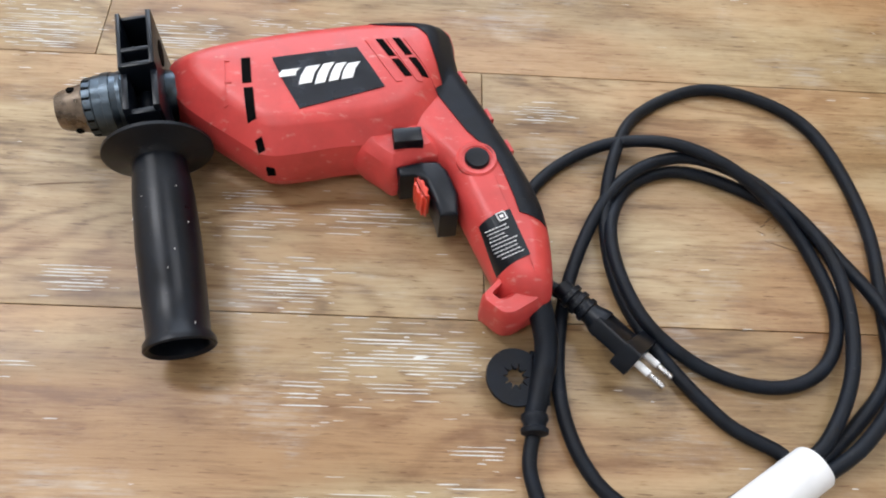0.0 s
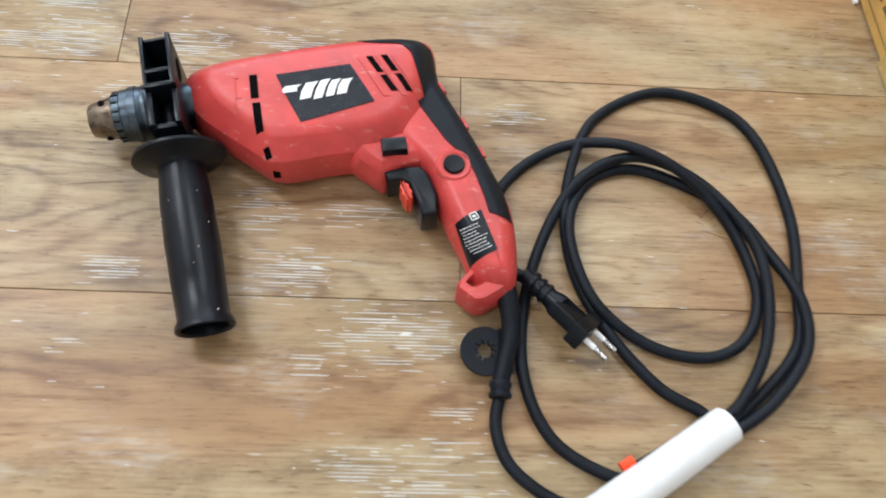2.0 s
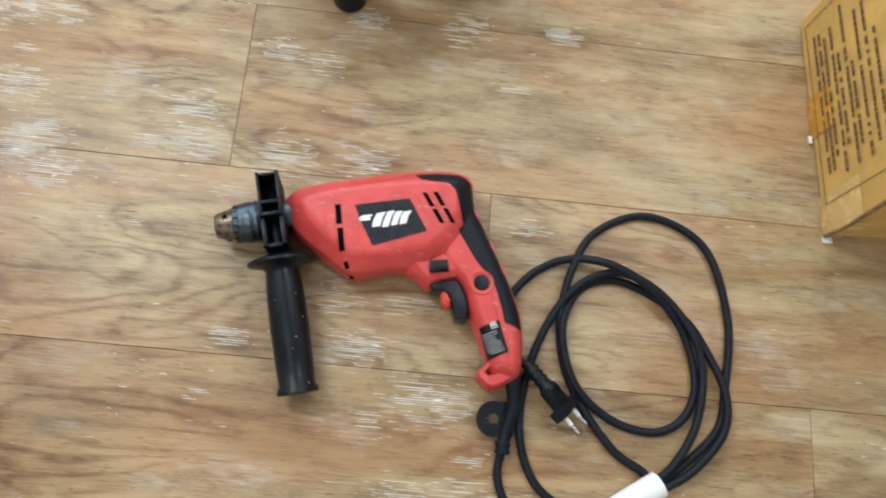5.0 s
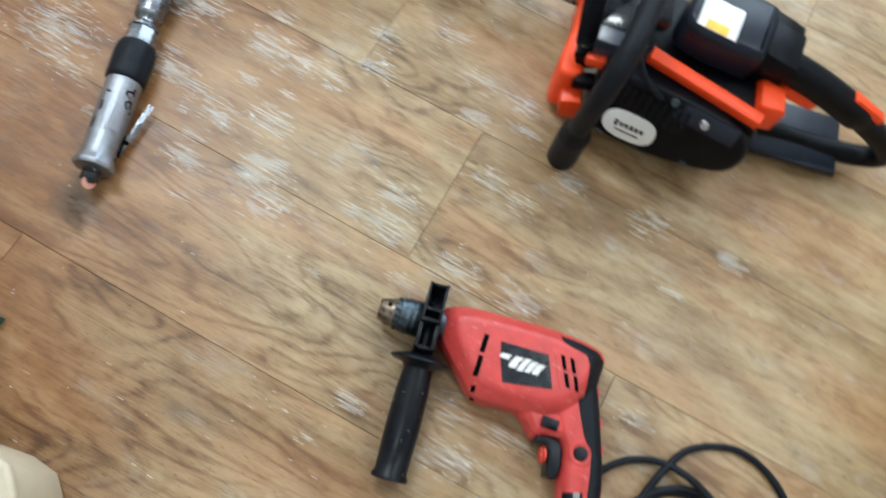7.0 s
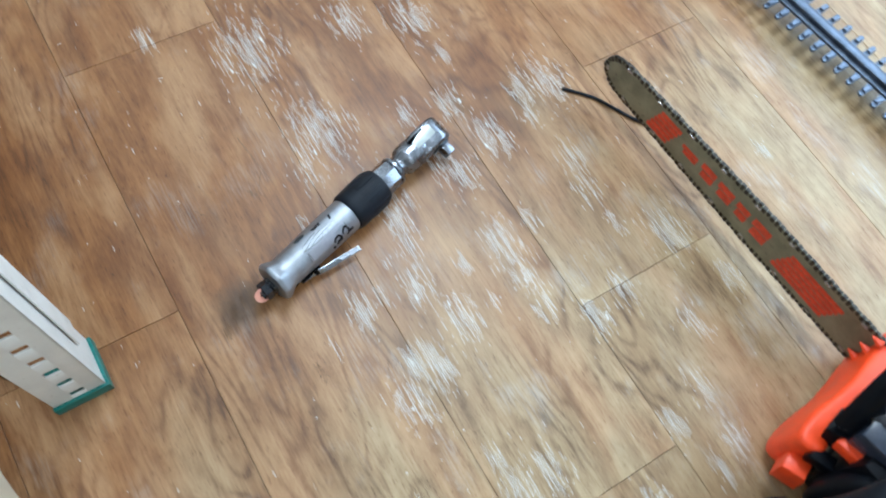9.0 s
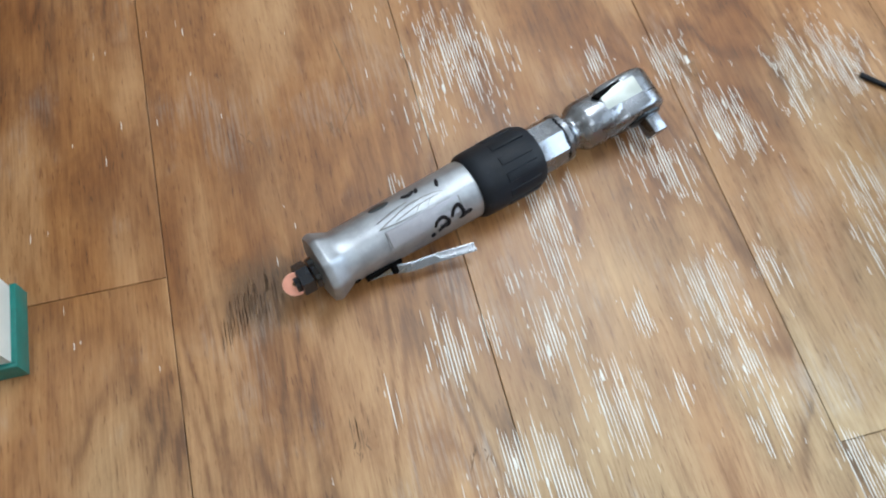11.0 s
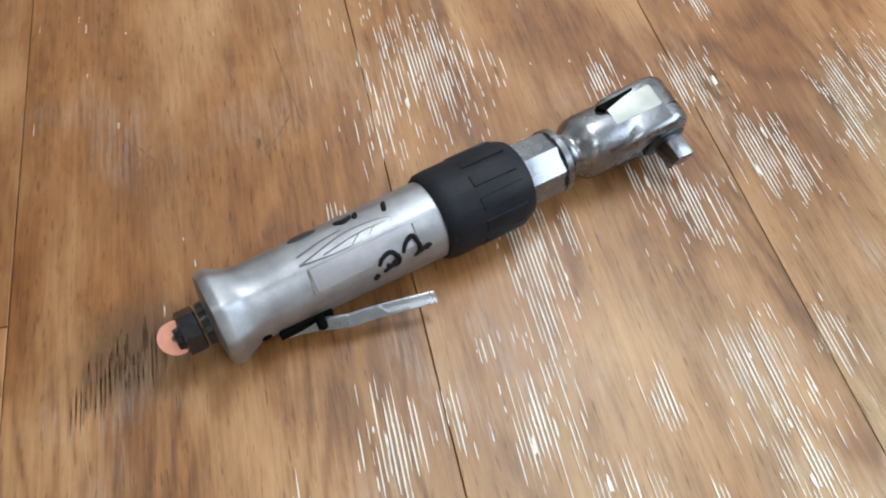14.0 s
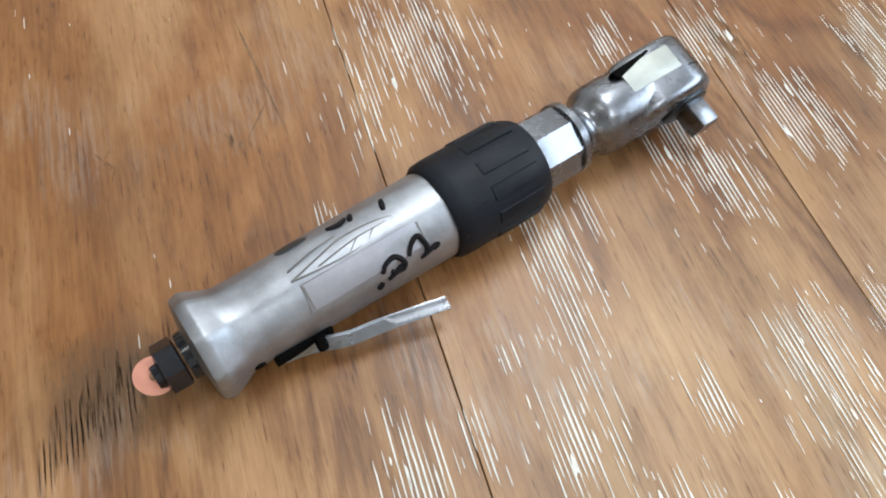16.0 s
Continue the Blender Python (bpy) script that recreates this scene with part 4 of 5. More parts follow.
# ---- the chainsaw ----
def chainsaw():
    d = thing("chainsaw", pose(-0.12, 0.85, 0, 0, 0, 4.0), "orange and black petrol chainsaw standing upright on the floor", "chainsaw")

    def add(name, material, *pieces, parent=d, label=""):
        bm = bmesh.new()
        for size, at, edge, turn in pieces:
            block(bm, size, (0, 0, 0), edge, pose(*at, *turn))
        return part(name, bm, material, parent, label)

    add("engine_case", saw_black, ((0.21, 0.15, 0.13), (0.02, 0.005, 0.085), 0.015, (0, 0, 0)), ((0.06, 0.1, 0.03), (0.11, 0.0, 0.016), 0.008, (0, 0, 0)), ((0.05, 0.1, 0.03), (-0.06, 0.01, 0.016), 0.008, (0, 0, 0)))
    # starter side with its cooling slots and badge
    bm = bmesh.new()
    slab(bm, smooth_outline([(-0.085, -0.036), (-0.04, -0.054), (0.04, -0.050), (0.12, -0.024), (0.125, 0.03), (0.08, 0.055), (-0.05, 0.06), (-0.085, 0.03)], 4), 0, 0.045, 0.012, 4, pose(0.005, -0.052, 0.085, 76))
    starter = part("starter_cover", bm, saw_black, d)
    for k in range(9):
        bm = bmesh.new()
        block(bm, (0.004, 0.03, 0.004), (0, 0, 0), 0.001, pose(-0.045 + 0.0105 * k, -0.098, 0.135, 55))
        part("cooling_fin", bm, saw_black, starter)
    bm = bmesh.new()
    slab(bm, [(0.037 * math.copysign(abs(math.cos(t)) ** 0.7, math.cos(t)), 0.020 * math.copysign(abs(math.sin(t)) ** 0.8, math.sin(t))) for t in (2 * math.pi * (k + 0.5) / 32 for k in range(32))], 0, 0.002, 0.0008, 2, pose(-0.019, -0.1055, 0.090, 58, 0, 0))
    badge = part("badge", bm, white_paint, starter, "white oval badge")
    bm = bmesh.new()
    for k in range(6):
        block(bm, (0.005, 0.006 if k else 0.009, 0.0006), (-0.018 + k * 0.0072, 0, 0.0021), 0.0002, pose(-0.019, -0.1055, 0.090, 58, 0, 0))
    block(bm, (0.034, 0.002, 0.0006), (0, -0.009, 0.0021), 0.0002, pose(-0.019, -0.1055, 0.090, 58, 0, 0))
    part("mark", bm, ink, badge)
    # orange deck stripe, grey side plate
    add("deck", orange_plastic, ((0.165, 0.018, 0.022), (0.042, -0.052, 0.158), 0.005, (10, 4, -6)), ((0.035, 0.05, 0.055), (0.125, -0.02, 0.14), 0.008, (0, 0, 12)))
    add("side_plate", slate_plastic, ((0.085, 0.006, 0.026), (0.065, -0.086, 0.138), 0.003, (-32, 0, -4)))
    bm = bmesh.new()
    cylinder(bm, (0.062, -0.089, 0.140), (0.062, -0.094, 0.144), 0.006, 14, 0.001)
    part("choke_knob", bm, steel, d)
    # top cover
    bm = bmesh.new()
    slab(bm, smooth_outline([(-0.042, -0.030), (0.045, -0.032), (0.058, -0.018), (0.058, 0.045), (0.036, 0.056), (-0.036, 0.052), (-0.05, 0.02)], 4), 0.158, 0.218, 0.012, 4, pose(0.018, 0.012, 0, 0, 3, 0))
    cover = part("top_cover", bm, slate_plastic, d, "dark slate top cover")
    bm = bmesh.new()
    slab(bm, [(-0.026, -0.024), (0.026, -0.024), (0.026, 0.024), (-0.026, 0.024)], 0, 0.0012, 0.0004, 2, pose(0.018, 0.006, 0.2180, 0, 3, 0))
    sticker = part("sticker", bm, white_ink, cover, "white and yellow paper sticker")
    bm = bmesh.new()
    block(bm, (0.03, 0.014, 0.0006), (0.006, -0.0105, 0.2198), 0.0002, pose(0, 0, 0, 0, 3, 0))
    part("sticker_band", bm, yellow_ink, sticker)
    add("air_filter_cap", saw_black, ((0.05, 0.06, 0.05), (0.105, 0.02, 0.185), 0.012, (0, 10, 0)))
    add("filter_case", saw_black, ((0.055, 0.075, 0.06), (0.098, 0.03, 0.178), 0.014, (0, 12, 0)), ((0.05, 0.03, 0.04), (0.07, 0.055, 0.17), 0.010, (0, 8, 0)))
    # muffler and orange front
    add("muffler", gloss_black, ((0.05, 0.05, 0.06), (-0.088, -0.005, 0.145), 0.006, (8, -14, 5)), ((0.045, 0.04, 0.07), (-0.08, 0.045, 0.155), 0.008, (-6, -8, -8)), ((0.03, 0.06, 0.03), (-0.055, 0.01, 0.19), 0.006, (0, 10, 12)))
    bm = bmesh.new()
    slab(bm, smooth_outline([(-0.018, -0.075), (0.0, -0.080), (0.014, -0.068), (0.012, -0.04), (0.016, 0.07), (0.0, 0.118), (-0.02, 0.115), (-0.016, 0.02), (-0.022, -0.04)], 4), 0.012, 0.098, 0.008, 4, pose(-0.125, 0.005, 0, 0, 0, 6))
    part("front_case", bm, orange_plastic, d, "bright orange front casing")
    add("muffler_cover", muffler_slate, ((0.066, 0.078, 0.05), (-0.078, -0.012, 0.146), 0.005, (6, -6, 5)))
    add("inner_case", orange_plastic, ((0.05, 0.14, 0.02), (-0.085, 0.01, 0.122), 0.005, (0, -15, 0)))
    bm = bmesh.new()
    lathe(bm, [(0, 0.012), (0.006, 0.012), (0.008, 0.008)], 18, pose(-0.120, -0.035, 0.125, 0, -60, 0))
    part("bolt", bm, steel, d)
    # black brackets and bolts in front of the orange casing
    for piece in (((0.026, 0.034, 0.034), (-0.112, -0.036, 0.108), 0.004, (0, -20, 8)), ((0.02, 0.022, 0.05), (-0.108, 0.03, 0.110), 0.004, (0, -12, 0)), ((0.03, 0.018, 0.02), (-0.1, -0.066, 0.085), 0.004, (0, 0, 20))):
        add("bracket", saw_black, piece)
    for piece in (((0.03, 0.03, 0.045), (-0.104, -0.078, 0.045), 0.006, (0, -8, 18)), ((0.018, 0.055, 0.03), (-0.100, 0.068, 0.112), 0.005, (0, -18, 6))):
        add("shield", orange_plastic, piece)
    for x, y, z in ((-0.060, -0.072, 0.150), (0.015, -0.084, 0.152), (0.105, -0.073, 0.128), (0.118, -0.06, 0.07), (-0.052, -0.1, 0.05), (0.07, -0.098, 0.06)):
        bm = bmesh.new()
        cylinder(bm, (x, y, z), (x, y - 0.006, z + 0.004), 0.0055, 14, 0.001)
        part("bolt", bm, dark_steel, d)
    # spark lead and fuel line
    for line, r in (([(-0.035, -0.03, 0.165), (-0.05, -0.062, 0.178), (-0.03, -0.082, 0.165), (0.0, -0.085, 0.145)], 0.004), ([(0.09, -0.05, 0.13), (0.12, -0.065, 0.125), (0.135, -0.045, 0.11)], 0.0035)):
        bm = bmesh.new()
        sweep(bm, curve_points(line, 6), r, 8)
        part("lead", bm, black_rubber, d)
    # spikes at the root of the bar
    for z in (0.05, 0.075, 0.1):
        bm = bmesh.new()
        lathe(bm, [(0, 0.006), (0.014, 0.001)], 8, pose(-0.152, 0.086, z, 0, 180, 0))
        part("spike", bm, orange_plastic, d)
    # wrap handle
    bm = bmesh.new()
    tube = curve_points([(-0.080, -0.140, 0.004), (-0.080, -0.142, 0.06), (-0.078, -0.144, 0.12), (-0.074, -0.142, 0.18), (-0.070, -0.118, 0.222), (-0.068, -0.075, 0.240), (-0.07, 0.01, 0.247), (-0.074, 0.075, 0.246), (-0.078, 0.095, 0.235), (-0.08, 0.10, 0.19), (-0.08, 0.085, 0.12)], 6)
    sweep(bm, tube, [0.0215 if p.z < 0.085 and p.y < 0 else 0.0145 for p in tube], 16)
    part("wrap_handle", bm, black_rubber, d, "black rubber-covered wrap handle")
    # hand guard
    bm = bmesh.new()
    for line, r in (([(-0.118, -0.045, 0.135), (-0.135, -0.01, 0.20), (-0.148, 0.06, 0.262), (-0.15, 0.105, 0.275)], 0.015), ([(-0.15, 0.105, 0.275), (-0.12, 0.112, 0.262), (-0.095, 0.1, 0.235)], 0.012), ([(-0.10, 0.02, 0.19), (-0.118, 0.06, 0.235), (-0.13, 0.105, 0.262)], 0.011)):
        p = curve_points(line, 6)
        sweep(bm, p, r, 10, 0.6)
    part("hand_guard", bm, saw_black, d)
    # rear handle
    bm = bmesh.new()
    p = curve_points([(0.07, 0.005, 0.185), (0.13, 0.012, 0.182), (0.20, 0.020, 0.158), (0.265, 0.030, 0.124), (0.315, 0.040, 0.088), (0.33, 0.045, 0.060), (0.315, 0.05, 0.035), (0.27, 0.045, 0.025), (0.2, 0.035, 0.022), (0.12, 0.02, 0.03)], 6)
    sweep(bm, p, [0.021 if q.z > 0.135 else 0.016 for q in p], 14)
    rear = part("rear_handle", bm, saw_black, d)
    add("hand_plate", slate_plastic, ((0.13, 0.095, 0.014), (0.215, 0.042, 0.024), 0.004, (0, 0, 9)), parent=rear)
    add("safety_lever", orange_plastic, ((0.06, 0.014, 0.014), (0.248, 0.027, 0.155), 0.004, (0, 27, 9)), parent=rear)
    add("throttle", orange_plastic, ((0.05, 0.012, 0.022), (0.165, 0.012, 0.140), 0.005, (0, 14, 9)), parent=rear)
    # bar and chain
    x0, x1, zc, hh, yb = -0.125, -0.655, 0.0632, 0.0368, 0.094
    outline = [(x0, -hh), (x0, hh), (-0.35, hh + 0.001)] + [(x1 + 0.04 - 0.04 * math.sin(t), 0.030 * math.cos(t)) for t in (math.pi * k / 14 for k in range(15))] + [(-0.35, -hh - 0.001)]
    bm = bmesh.new()
    slab(bm, outline, -0.0022, 0.0022, 0.0006, 2, pose(0, yb, zc, 90))
    bar = part("guide_bar", bm, bar_steel, d, "worn grey steel guide bar")
    bm = bmesh.new()
    face = pose(0, yb - 0.0024, zc, 90)
    for xa, xb in ((-0.555, -0.515), (-0.305, -0.215)):
        for k in range(5):
            y = -0.022 + k * 0.0088
            block(bm, (xb - xa, 0.0078, 0.0004), ((xa + xb) / 2 + 0.003 * k, y + 0.003, 0), 0.0001, face)
    for x, w, h in ((-0.478, 0.030, 0.012), (-0.442, 0.026, 0.020), (-0.408, 0.028, 0.020), (-0.376, 0.022, 0.020), (-0.342, 0.030, 0.024)):
        block(bm, (w, h * 0.55, 0.0004), (x, h * 0.36, 0), 0.0001, face)
        block(bm, (w * 0.85, h * 0.60, 0.0004), (x + 0.002, -h * 0.28, 0), 0.0001, face)
    part("bar_mark", bm, red_ink, bar, "worn red printed blocks")
    bm = bmesh.new()
    ring = resample(outline + outline[:1], 150)
    for k in range(150):
        p, q = ring[k], ring[k + 1]
        t = (q - p).normalized()
        if p.x > -0.13:
            continue
        out = Vector((t.y, -t.x)) * (-1)
        c = (p + q) / 2
        tall = 0.0075 if k % 4 else 0.0105
        block(bm, ((q - p).length * 0.86, tall, 0.0062 if k % 2 else 0.0045), (0, 0, 0), 0.0012, pose(0, yb, zc, 90) @ Matrix.Translation((c.x + out.x * 0.002, c.y + out.y * 0.002, 0)) @ pose(0, 0, 0, 0, 0, math.degrees(math.atan2(t.y, t.x))))
    part("chain", bm, chain_steel, d, "oily dark saw chain")
    for k in range(0, 150, 8):
        p, q = ring[k], ring[k + 1]
        if p.x > -0.13:
            continue
        t = (q - p).normalized()
        bm = bmesh.new()
        block(bm, (0.009, 0.0045, 0.0070), (0, 0, 0), 0.0008, pose(0, yb, zc, 90) @ Matrix.Translation(((p.x + q.x) / 2 - t.y * 0.0055, (p.y + q.y) / 2 + t.x * 0.0055, 0)) @ pose(0, 0, 0, 0, 0, math.degrees(math.atan2(t.y, t.x))))
        part("cutter", bm, steel, d, "bright cutter tooth")


# ---- hedge trimmer ----
def hedge_trimmer():
    d = thing("hedge_trimmer", pose(-0.30, 1.314, 0.03, 0, 0, 6.7), "black hedge trimmer with toothed steel blade lying on the floor", "hedge trimmer")
    bm = bmesh.new()
    slab(bm, [(-0.78, -0.016), (0.05, -0.019), (0.05, 0.019), (-0.78, 0.016), (-0.795, 0)], -0.001, 0.004, 0.001, 2)
    part("blade", bm, blue_steel, d, "blue-grey steel blade")
    bm = bmesh.new()
    slab(bm, [(-0.77, -0.007), (0.05, -0.009), (0.05, 0.009), (-0.77, 0.007)], 0.004, 0.011, 0.002, 2)
    part("blade_rib", bm, blue_steel, d)
    tooth = None
    for k in range(33):
        x = -0.77 + 0.0245 * k
        for side in (-1, 1):
            if tooth is None:
                bm = bmesh.new()
                slab(bm, [(-0.006, 0.0), (0.006, 0.0), (0.0045, 0.030), (-0.001, 0.034), (-0.0045, 0.030)], -0.0025, 0.0015, 0.0007, 1)
                slab(bm, [(-0.0035, 0.013), (0.0035, 0.013), (0.003, 0.025), (-0.003, 0.025)], 0.0014, 0.005, 0.0008, 1)
                tooth = part("tooth", bm, blue_steel, d)
                ob = tooth
            else:
                ob = tooth.copy()
                scene.collection.objects.link(ob)
            ob.matrix_local = pose(x + (0.006 if side > 0 else 0), side * 0.014, 0, 0, 0, 0 if side > 0 else 180)
    bm = bmesh.new()
    block(bm, (0.12, 0.10, 0.09), (0.10, 0.0, 0.02), 0.02)
    block(bm, (0.2, 0.07, 0.08), (0.25, 0.01, 0.02), 0.02)
    part("motor_case", bm, black_plastic, d)
    bm = bmesh.new()
    slab(bm, smooth_outline([(0.195, -0.128), (0.205, -0.130), (0.25, -0.09), (0.32, -0.02), (0.25, 0.02), (0.18, -0.03), (0.18, -0.07)], 4), -0.028, 0.02, 0.008, 3)
    part("front_guard", bm, black_plastic, d)
    bm = bmesh.new()
    sweep(bm, curve_points([(0.18, -0.10, 0.0), (0.185, -0.105, 0.05), (0.19, -0.08, 0.10), (0.19, 0.0, 0.12), (0.18, 0.05, 0.07)], 6), 0.015, 12)
    part("front_handle", bm, black_rubber, d)


def black_wire():
    d = thing("black_wire", pose(0, 0, 0), "thin black wire lying on the floor under the saw", "wire")
    bm = bmesh.new()
    sweep(bm, curve_points([(-0.800, 0.852, 0.0025), (-0.765, 0.885, 0.0025), (-0.735, 0.902, 0.0025), (-0.70, 0.922, 0.0025), (-0.66, 0.955, 0.0025)], 6), 0.0024, 8)
    part("strand", bm, black_rubber, d)


# ---- carton ----
def carton():
    d = thing("carton", pose(0.421, 0.449, 0, 0, 0, 3.2), "yellow cardboard carton with printed text and brown tape", "carton")
    X, Y, Z = 0.42, 0.295, 0.33
    bm = bmesh.new()
    block(bm, (X, Y, Z - 0.004), (X / 2, Y / 2, Z / 2 + 0.001), 0.0035)
    # torn, dented edges
    for v in bm.verts:
        n = noise.noise(v.co * 14)
        v.co += Vector((0.002, 0.002, 0)) * n
    part("box_body", bm, cardboard, d)
    bm = bmesh.new()
    sweep(bm, curve_points([(-0.001, -0.001, 0.006), (0.001, -0.002, 0.05), (-0.001, -0.001, 0.095), (-0.002, 0.001, 0.15), (-0.001, -0.002, 0.22), (-0.001, 0.0, 0.32)], 6), 0.0028, 6)
    part("torn_edge", bm, torn_card, d, "torn brown carton edge")
    bm = bmesh.new()
    block(bm, (0.024, 0.0008, 0.06), (0.010, -0.0012, 0.032), 0.0003)
    block(bm, (0.0008, 0.05, 0.085), (-0.0012, 0.024, 0.044), 0.0003)
    part("corner_tape", bm, pale_tape, d, "wrinkled clear corner tape")
    bm = bmesh.new()
    block(bm, (0.0008, 0.055, 0.05), (-0.0014, 0.155, 0.026), 0.0003)
    part("tape", bm, brown_tape, d, "amber packing tape")
    bm = bmesh.new()
    block(bm, (0.012, 0.009, 0.003), (0.004, -0.004, 0.0017), 0.001)
    part("tape_scrap", bm, white_ink, d)
    bm = bmesh.new()
    block(bm, (0.004, 0.010, 0.004), (-0.003, 0.128, 0.0022), 0.001)
    part("tape_scrap", bm, white_ink, d)
    # print on the west side: a ruled frame and rows of bars
    west = pose(-0.0022, 0, 0) @ Matrix(((0, 0, -1, 0), (-1, 0, 0, 0), (0, 1, 0, 0), (0, 0, 0, 1)))
    bm = bmesh.new()
    rnd = random.Random(3)
    for row, (z, start, stop) in enumerate(((0.032, 0.07, 0.25), (0.042, 0.07, 0.255), (0.052, 0.085, 0.24), (0.066, 0.06, 0.25), (0.076, 0.09, 0.2), (0.09, 0.06, 0.26), (0.10, 0.08, 0.18), (0.115, 0.06, 0.24), (0.13, 0.07, 0.25), (0.145, 0.07, 0.2))):
        y = start
        while y < stop:
            w = 0.003 + rnd.random() * 0.007
            bars(bm, [(-y - w, z, -y, z + 0.0046)], west)
            y += w + 0.0016 + (0.006 if rnd.random() < 0.2 else 0)
    part("print", bm, card_ink, d, "faded black print")
    bm = bmesh.new()
    bars(bm, [(-0.28, 0.018, -0.035, 0.0188), (-0.28, 0.018, -0.2792, 0.2), (-0.0358, 0.018, -0.035, 0.2)], west)
    part("print_frame", bm, card_ink, d)
    # print on the south side
    south = pose(0, -0.0022, 0, 90)
    bm = bmesh.new()
    slab(bm, [(0.088, 0.050), (0.30, 0.055), (0.30, 0.25), (0.16, 0.16)], 0, 0.0006, 0.0002, 1, south)
    part("print_block", bm, ink, d, "black printed block")
    bm = bmesh.new()
    bars(bm, [(0.085, 0.030, 0.10, 0.036), (0.105, 0.030, 0.14, 0.037), (0.15, 0.008, 0.25, 0.026)], south)
    part("print_red", bm, red_ink, d)


# ---- shelf and tub ----
def shelf_unit():
    d = thing("shelf_unit", pose(-0.697, 0.134, 0), "white slotted steel shelf with green plastic feet", "shelf")
    H, W, T, S = 1.5, 0.058, 0.0022, 0.8

    def angle_post(name):
        bm = bmesh.new()
        # slotted face: strips between the slots
        n = int(H / 0.04)
        yc, sw = -0.0275, 0.016
        block(bm, (T, -(yc + sw / 2) - 0.0, H), (-T / 2, (yc + sw / 2) / 2, H / 2 + 0.004), 0.0004)
        block(bm, (T, W + yc - sw / 2, H), (-T / 2, (-W + yc - sw / 2) / 2, H / 2 + 0.004), 0.0004)
        for k in range(n + 1):
            z0 = 0.004 + (0.0355 + (k - 1) * 0.04 if k else 0)
            z1 = min(H, 0.0235 + 0.004 + k * 0.04)
            block(bm, (T, sw, z1 - z0), (-T / 2, yc, (z0 + z1) / 2), 0.0003)
        block(bm, (W, T, H), (-W / 2, -T / 2 + 0.0001, H / 2 + 0.004), 0.0004)
        return part(name, bm, white_paint, d)

    corner = angle_post("post")
    bm = bmesh.new()
    for size, at in (((0.0045, W + 0.006, 0.02), (0.0015, -W / 2 + 0.001, 0.010)), ((W + 0.004, 0.0045, 0.02), (-W / 2, 0.0018, 0.010)), ((W, W, 0.004), (-W / 2, -W / 2, 0.002))):
        block(bm, size, at, 0.001)
    part("foot", bm, green_plastic, d, "dark green plastic foot")
    for at, rz in (((-S, 0, 0), 90), ((0, -0.42, 0), -90), ((-S, -0.42, 0), 180)):
        for source in (corner,):
            ob = source.copy()
            scene.collection.objects.link(ob)
            ob.matrix_local = pose(*at, 0, 0, rz)
    bm = bmesh.new()
    block(bm, (0.03, 0.0016, 0.62), (-0.040, 0.0032, 0.40), 0.0005)
    part("side_plate", bm, white_paint, d)
    for z in (0.27, 0.85, 1.42):
        bm = bmesh.new()
        block(bm, (S - 0.012, 0.405, 0.03), (-S / 2, -0.212, z), 0.002)
        part("shelf_board", bm, white_paint, d)
    return d


def low_box():
    # bin kept dark, so it also fills in for the shelf's shade
    d = thing("storage_bin", pose(-0.86, -0.06, 0, 0, 0, 0), "grey plastic storage bin that also stands for the shade under the shelf", "bin")
    bm = bmesh.new()
    block(bm, (0.16, 0.14, 0.10), (0, 0, 0.051), 0.008)
    part("bin_body", bm, slate_plastic, d)
    bm = bmesh.new()
    block(bm, (0.17, 0.15, 0.012), (0, 0, 0.107), 0.004)
    part("lid", bm, black_plastic, d)
    d = thing("steel_strip", pose(-0.758, 0.045, 0.003, 0, 0, 40), "bare steel strip lying under the shelf", "strip")
    bm = bmesh.new()
    block(bm, (0.07, 0.004, 0.004), (0, 0, 0), 0.0008)
    part("strip", bm, steel, d)


def beige_tub():
    d = thing("storage_tub", pose(-0.60, -0.155, 0), "cream plastic storage tub with a rounded lid", "tub")
    c = [(-0.125, -0.14), (0.10, -0.14), (0.10, 0.158), (-0.06, 0.158), (-0.105, 0.145), (-0.122, 0.11)]
    bm = bmesh.new()
    slab(bm, smooth_outline(c, 5), 0.001, 0.135, 0.01, 3)
    part("tub_body", bm, cream_plastic, d)
    bm = bmesh.new()
    slab(bm, smooth_outline([(x * 1.02, y * 1.02) for x, y in c], 5), 0.135, 0.152, 0.006, 4)
    part("lid", bm, cream_plastic, d)
    bm = bmesh.new()
    slab(bm, smooth_outline([(x * 0.8, y * 0.84) for x, y in c], 5), 0.1515, 0.158, 0.003, 3)
    part("lid_panel", bm, cream_plastic, d)


power_drill()
cord_tube()
air_ratchet()
chainsaw()
hedge_trimmer()
black_wire()
carton()
shelf_unit()
low_box()
beige_tub()


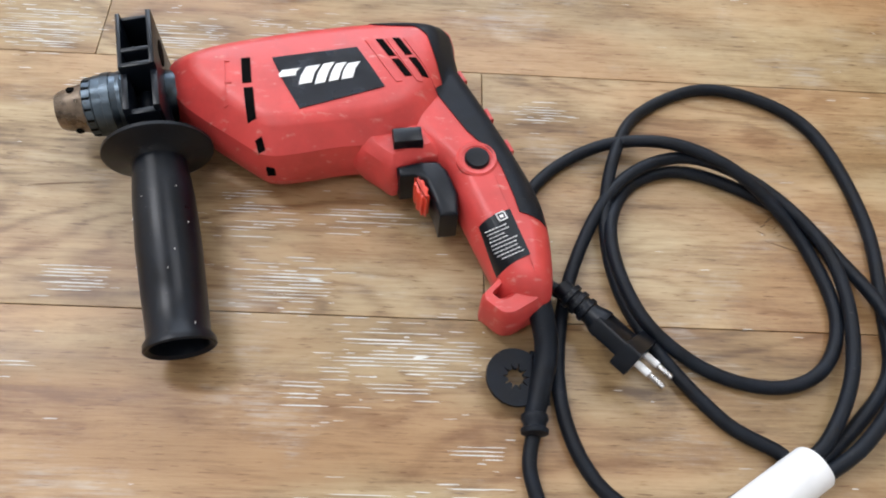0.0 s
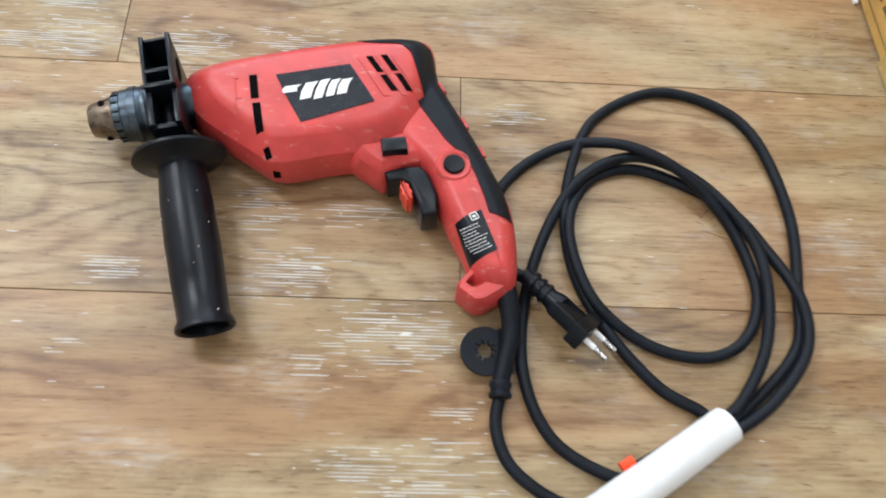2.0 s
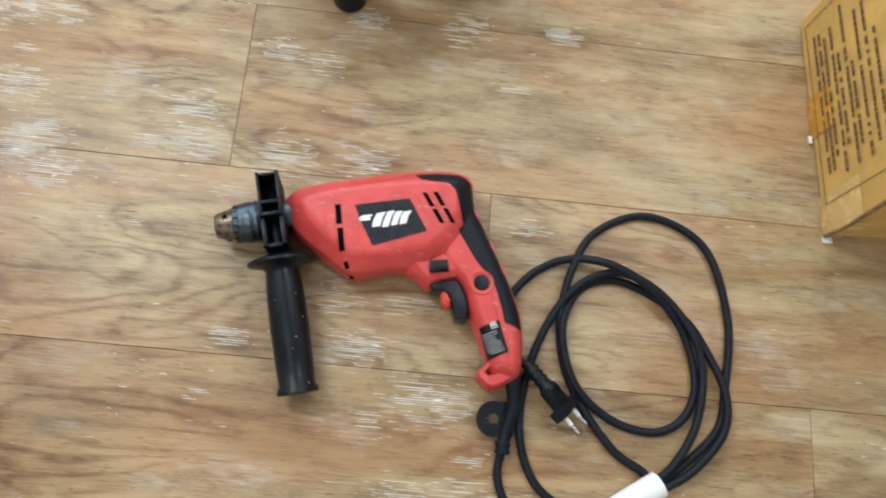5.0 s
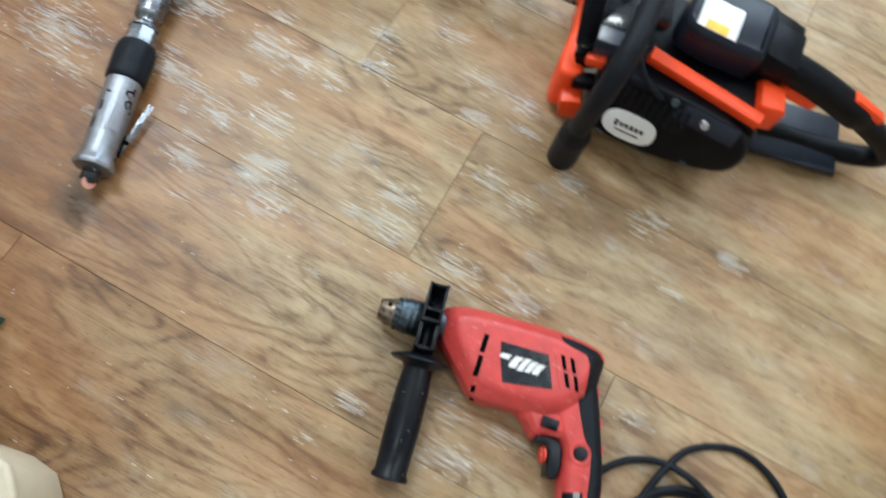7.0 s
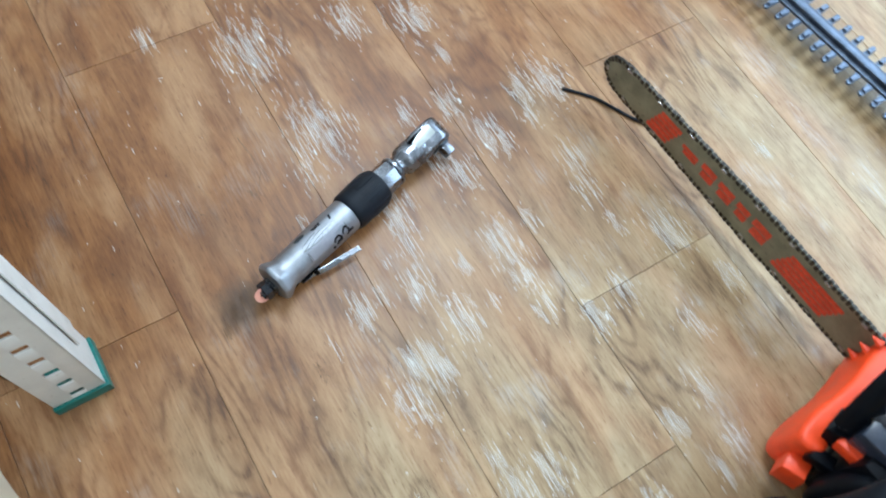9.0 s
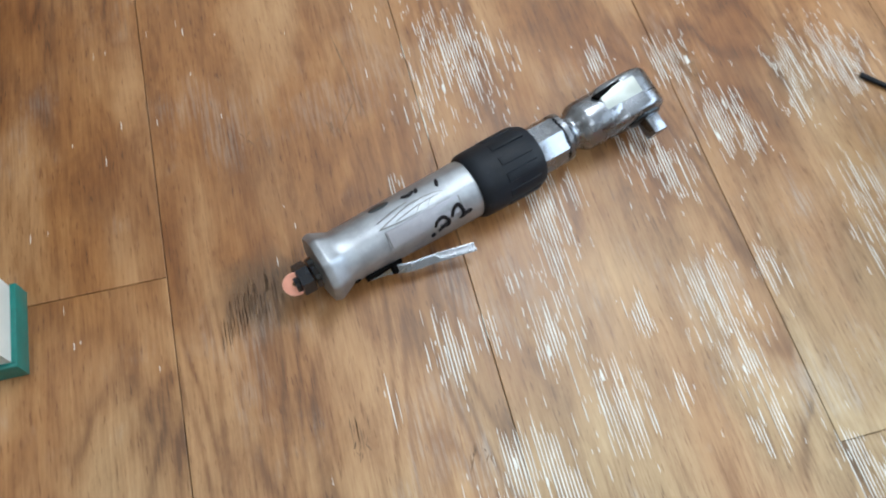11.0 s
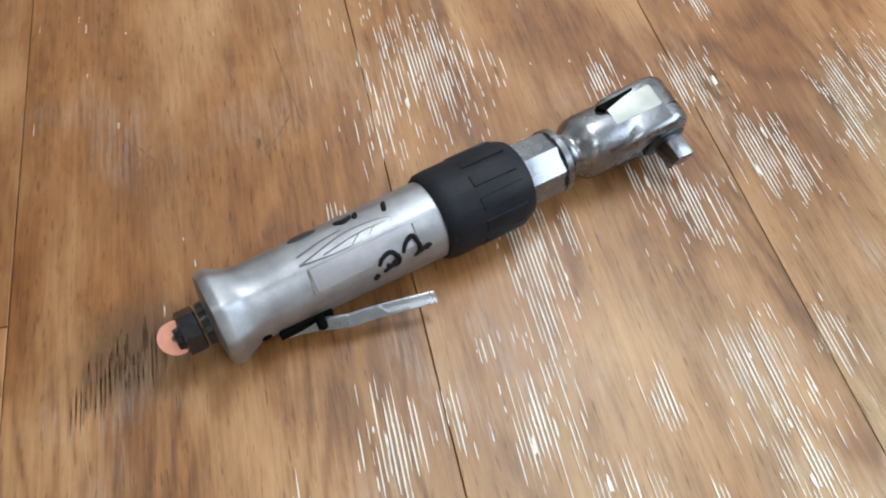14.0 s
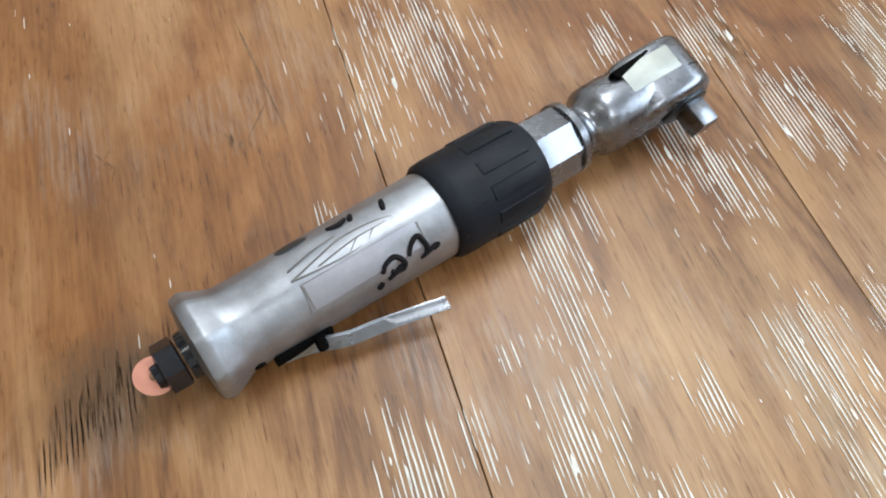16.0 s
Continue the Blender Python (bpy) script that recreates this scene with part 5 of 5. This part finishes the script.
# ---- wear on the floor ----
def scuffs():
    rnd = random.Random(11)
    verts, faces = [], []

    def sliver(x, y, length, width, z):
        n = len(verts)
        j = [rnd.uniform(-0.18, 0.18) * width for _ in range(4)]
        verts.extend([(x - length / 2, y + j[0], z), (x - length * 0.3, y - width / 2 + j[1], z), (x + length * 0.3, y - width / 2 + j[2], z), (x + length / 2, y + j[3], z), (x + length * 0.25, y + width / 2 + j[2], z), (x - length * 0.2, y + width / 2 + j[1], z)])
        faces.append((n, n + 1, n + 2, n + 3, n + 4, n + 5))

    for rows in (WORN_A, WORN_B, WORN_C, WORN_D):
        for x, y, r, density in rows:
            count = int(density * (r / 0.02) ** 1.6 * 38)
            for _ in range(count):
                px, py = rnd.gauss(0, 0.8) * r, rnd.gauss(0, 0.52) * r
                py = round((y + py) / 0.0026) * 0.0026 + rnd.gauss(0, 0.00010) - y
                fall = math.exp(-(px * px + py * py) / (r * r))
                sliver(x + px, y + py, rnd.uniform(0.004, 0.012 + 0.044 * fall), rnd.uniform(0.00028, 0.0006 + 0.00055 * fall), 0.00035 + rnd.random() * 0.0001)
    for rows in (WORN_A, WORN_B, WORN_C, WORN_D):
        for x, y, r, density in rows:
            for _ in range(int(density * r / 0.02 * 0.9)):
                px, py, s = rnd.gauss(0, 0.6) * r, rnd.gauss(0, 0.4) * r, rnd.uniform(0.0008, 0.0024)
                n = len(verts)
                k = rnd.randint(7, 10)
                for i in range(k):
                    a = 2 * math.pi * i / k
                    q = s * rnd.uniform(0.45, 1.1)
                    verts.append((x + px + 3.0 * q * math.cos(a), y + py + 0.7 * q * math.sin(a), 0.00052))
                faces.append(tuple(range(n, n + k)))
    for _ in range(550):
        sliver(rnd.uniform(-1.3, 0.55), rnd.uniform(0.0, 1.3), rnd.uniform(0.002, 0.012), rnd.uniform(0.0002, 0.0007), 0.0004)
    me = bpy.data.meshes.new("scuff_marks")
    me.from_pydata(verts, [], faces)
    me.materials.append(scuff_white)
    tagged(new("scuff_marks", me), "white scratched streaks worn into the plank floor", "scratches", kind="stuff")


def dark_marks():
    rnd = random.Random(4)
    verts, faces = [], []

    def streak(x, y, length, width, slope=0.0):
        n = len(verts)
        for t, w in ((-0.5, 0.1), (-0.2, 1), (0.2, 0.8), (0.5, 0.1)):
            verts.append((x + t * length, y + slope * t * length - w * width / 2, 0.0003))
            verts.append((x + t * length, y + slope * t * length + w * width / 2, 0.0003))
        for k in range(3):
            faces.append((n + 2 * k, n + 2 * k + 2, n + 2 * k + 3, n + 2 * k + 1))

    for x, y, sx, sy, count in ((-0.714, 0.295, 0.013, 0.011, 70), (-0.716, 0.315, 0.010, 0.012, 50), (-0.848, 0.700, 0.013, 0.006, 70), (-0.413, 0.392, 0.005, 0.006, 14), (-0.60, 0.355, 0.005, 0.004, 10), (-0.40, 0.32, 0.006, 0.008, 12)):
        for _ in range(count):
            streak(x + rnd.gauss(0, sx), y + round(rnd.gauss(0, sy) / 0.0021) * 0.0021, rnd.uniform(0.006, 0.022), rnd.uniform(0.0003, 0.0008))
    # combed oil stain that widens away from the inlet
    for k in range(28):
        y = 0.272 + 0.0024 * k
        f = k / 27
        for _ in range(3):
            streak(-0.688 - 0.045 * f + rnd.uniform(-0.010, 0.014) * (0.4 + f), y, rnd.uniform(0.010, 0.026), rnd.uniform(0.0003, 0.0008))
    # small knots and burrs
    for x, y, r in ((-0.854, 0.314, 0.004), (-0.851, 0.385, 0.004), (-0.583, 0.353, 0.005), (-0.561, 0.433, 0.008), (0.225, 0.322, 0.006), (-0.155, 0.62, 0.005)):
        for _ in range(9):
            streak(x + rnd.gauss(0, r), y + rnd.gauss(0, r * 0.6), rnd.uniform(0.002, 0.009), rnd.uniform(0.0004, 0.0013), rnd.uniform(-0.8, 0.8))
    for x, y, length, slope in ((-0.90, 0.408, 0.115, 0.14), (-0.862, 0.40, 0.03, -0.6), (0.235, 0.305, 0.035, -0.35), (0.49, 0.33, 0.05, 0.1), (-0.30, 0.335, 0.05, 0.1)):
        streak(x, y, length, 0.0011, slope)
    me = bpy.data.meshes.new("dark_marks")
    me.from_pydata(verts, [], faces)
    me.materials.append(dark_stain)
    tagged(new("dark_marks", me), "dark cracks and dirt streaks in the plank floor", "stains", kind="stuff")


scuffs()
dark_marks()
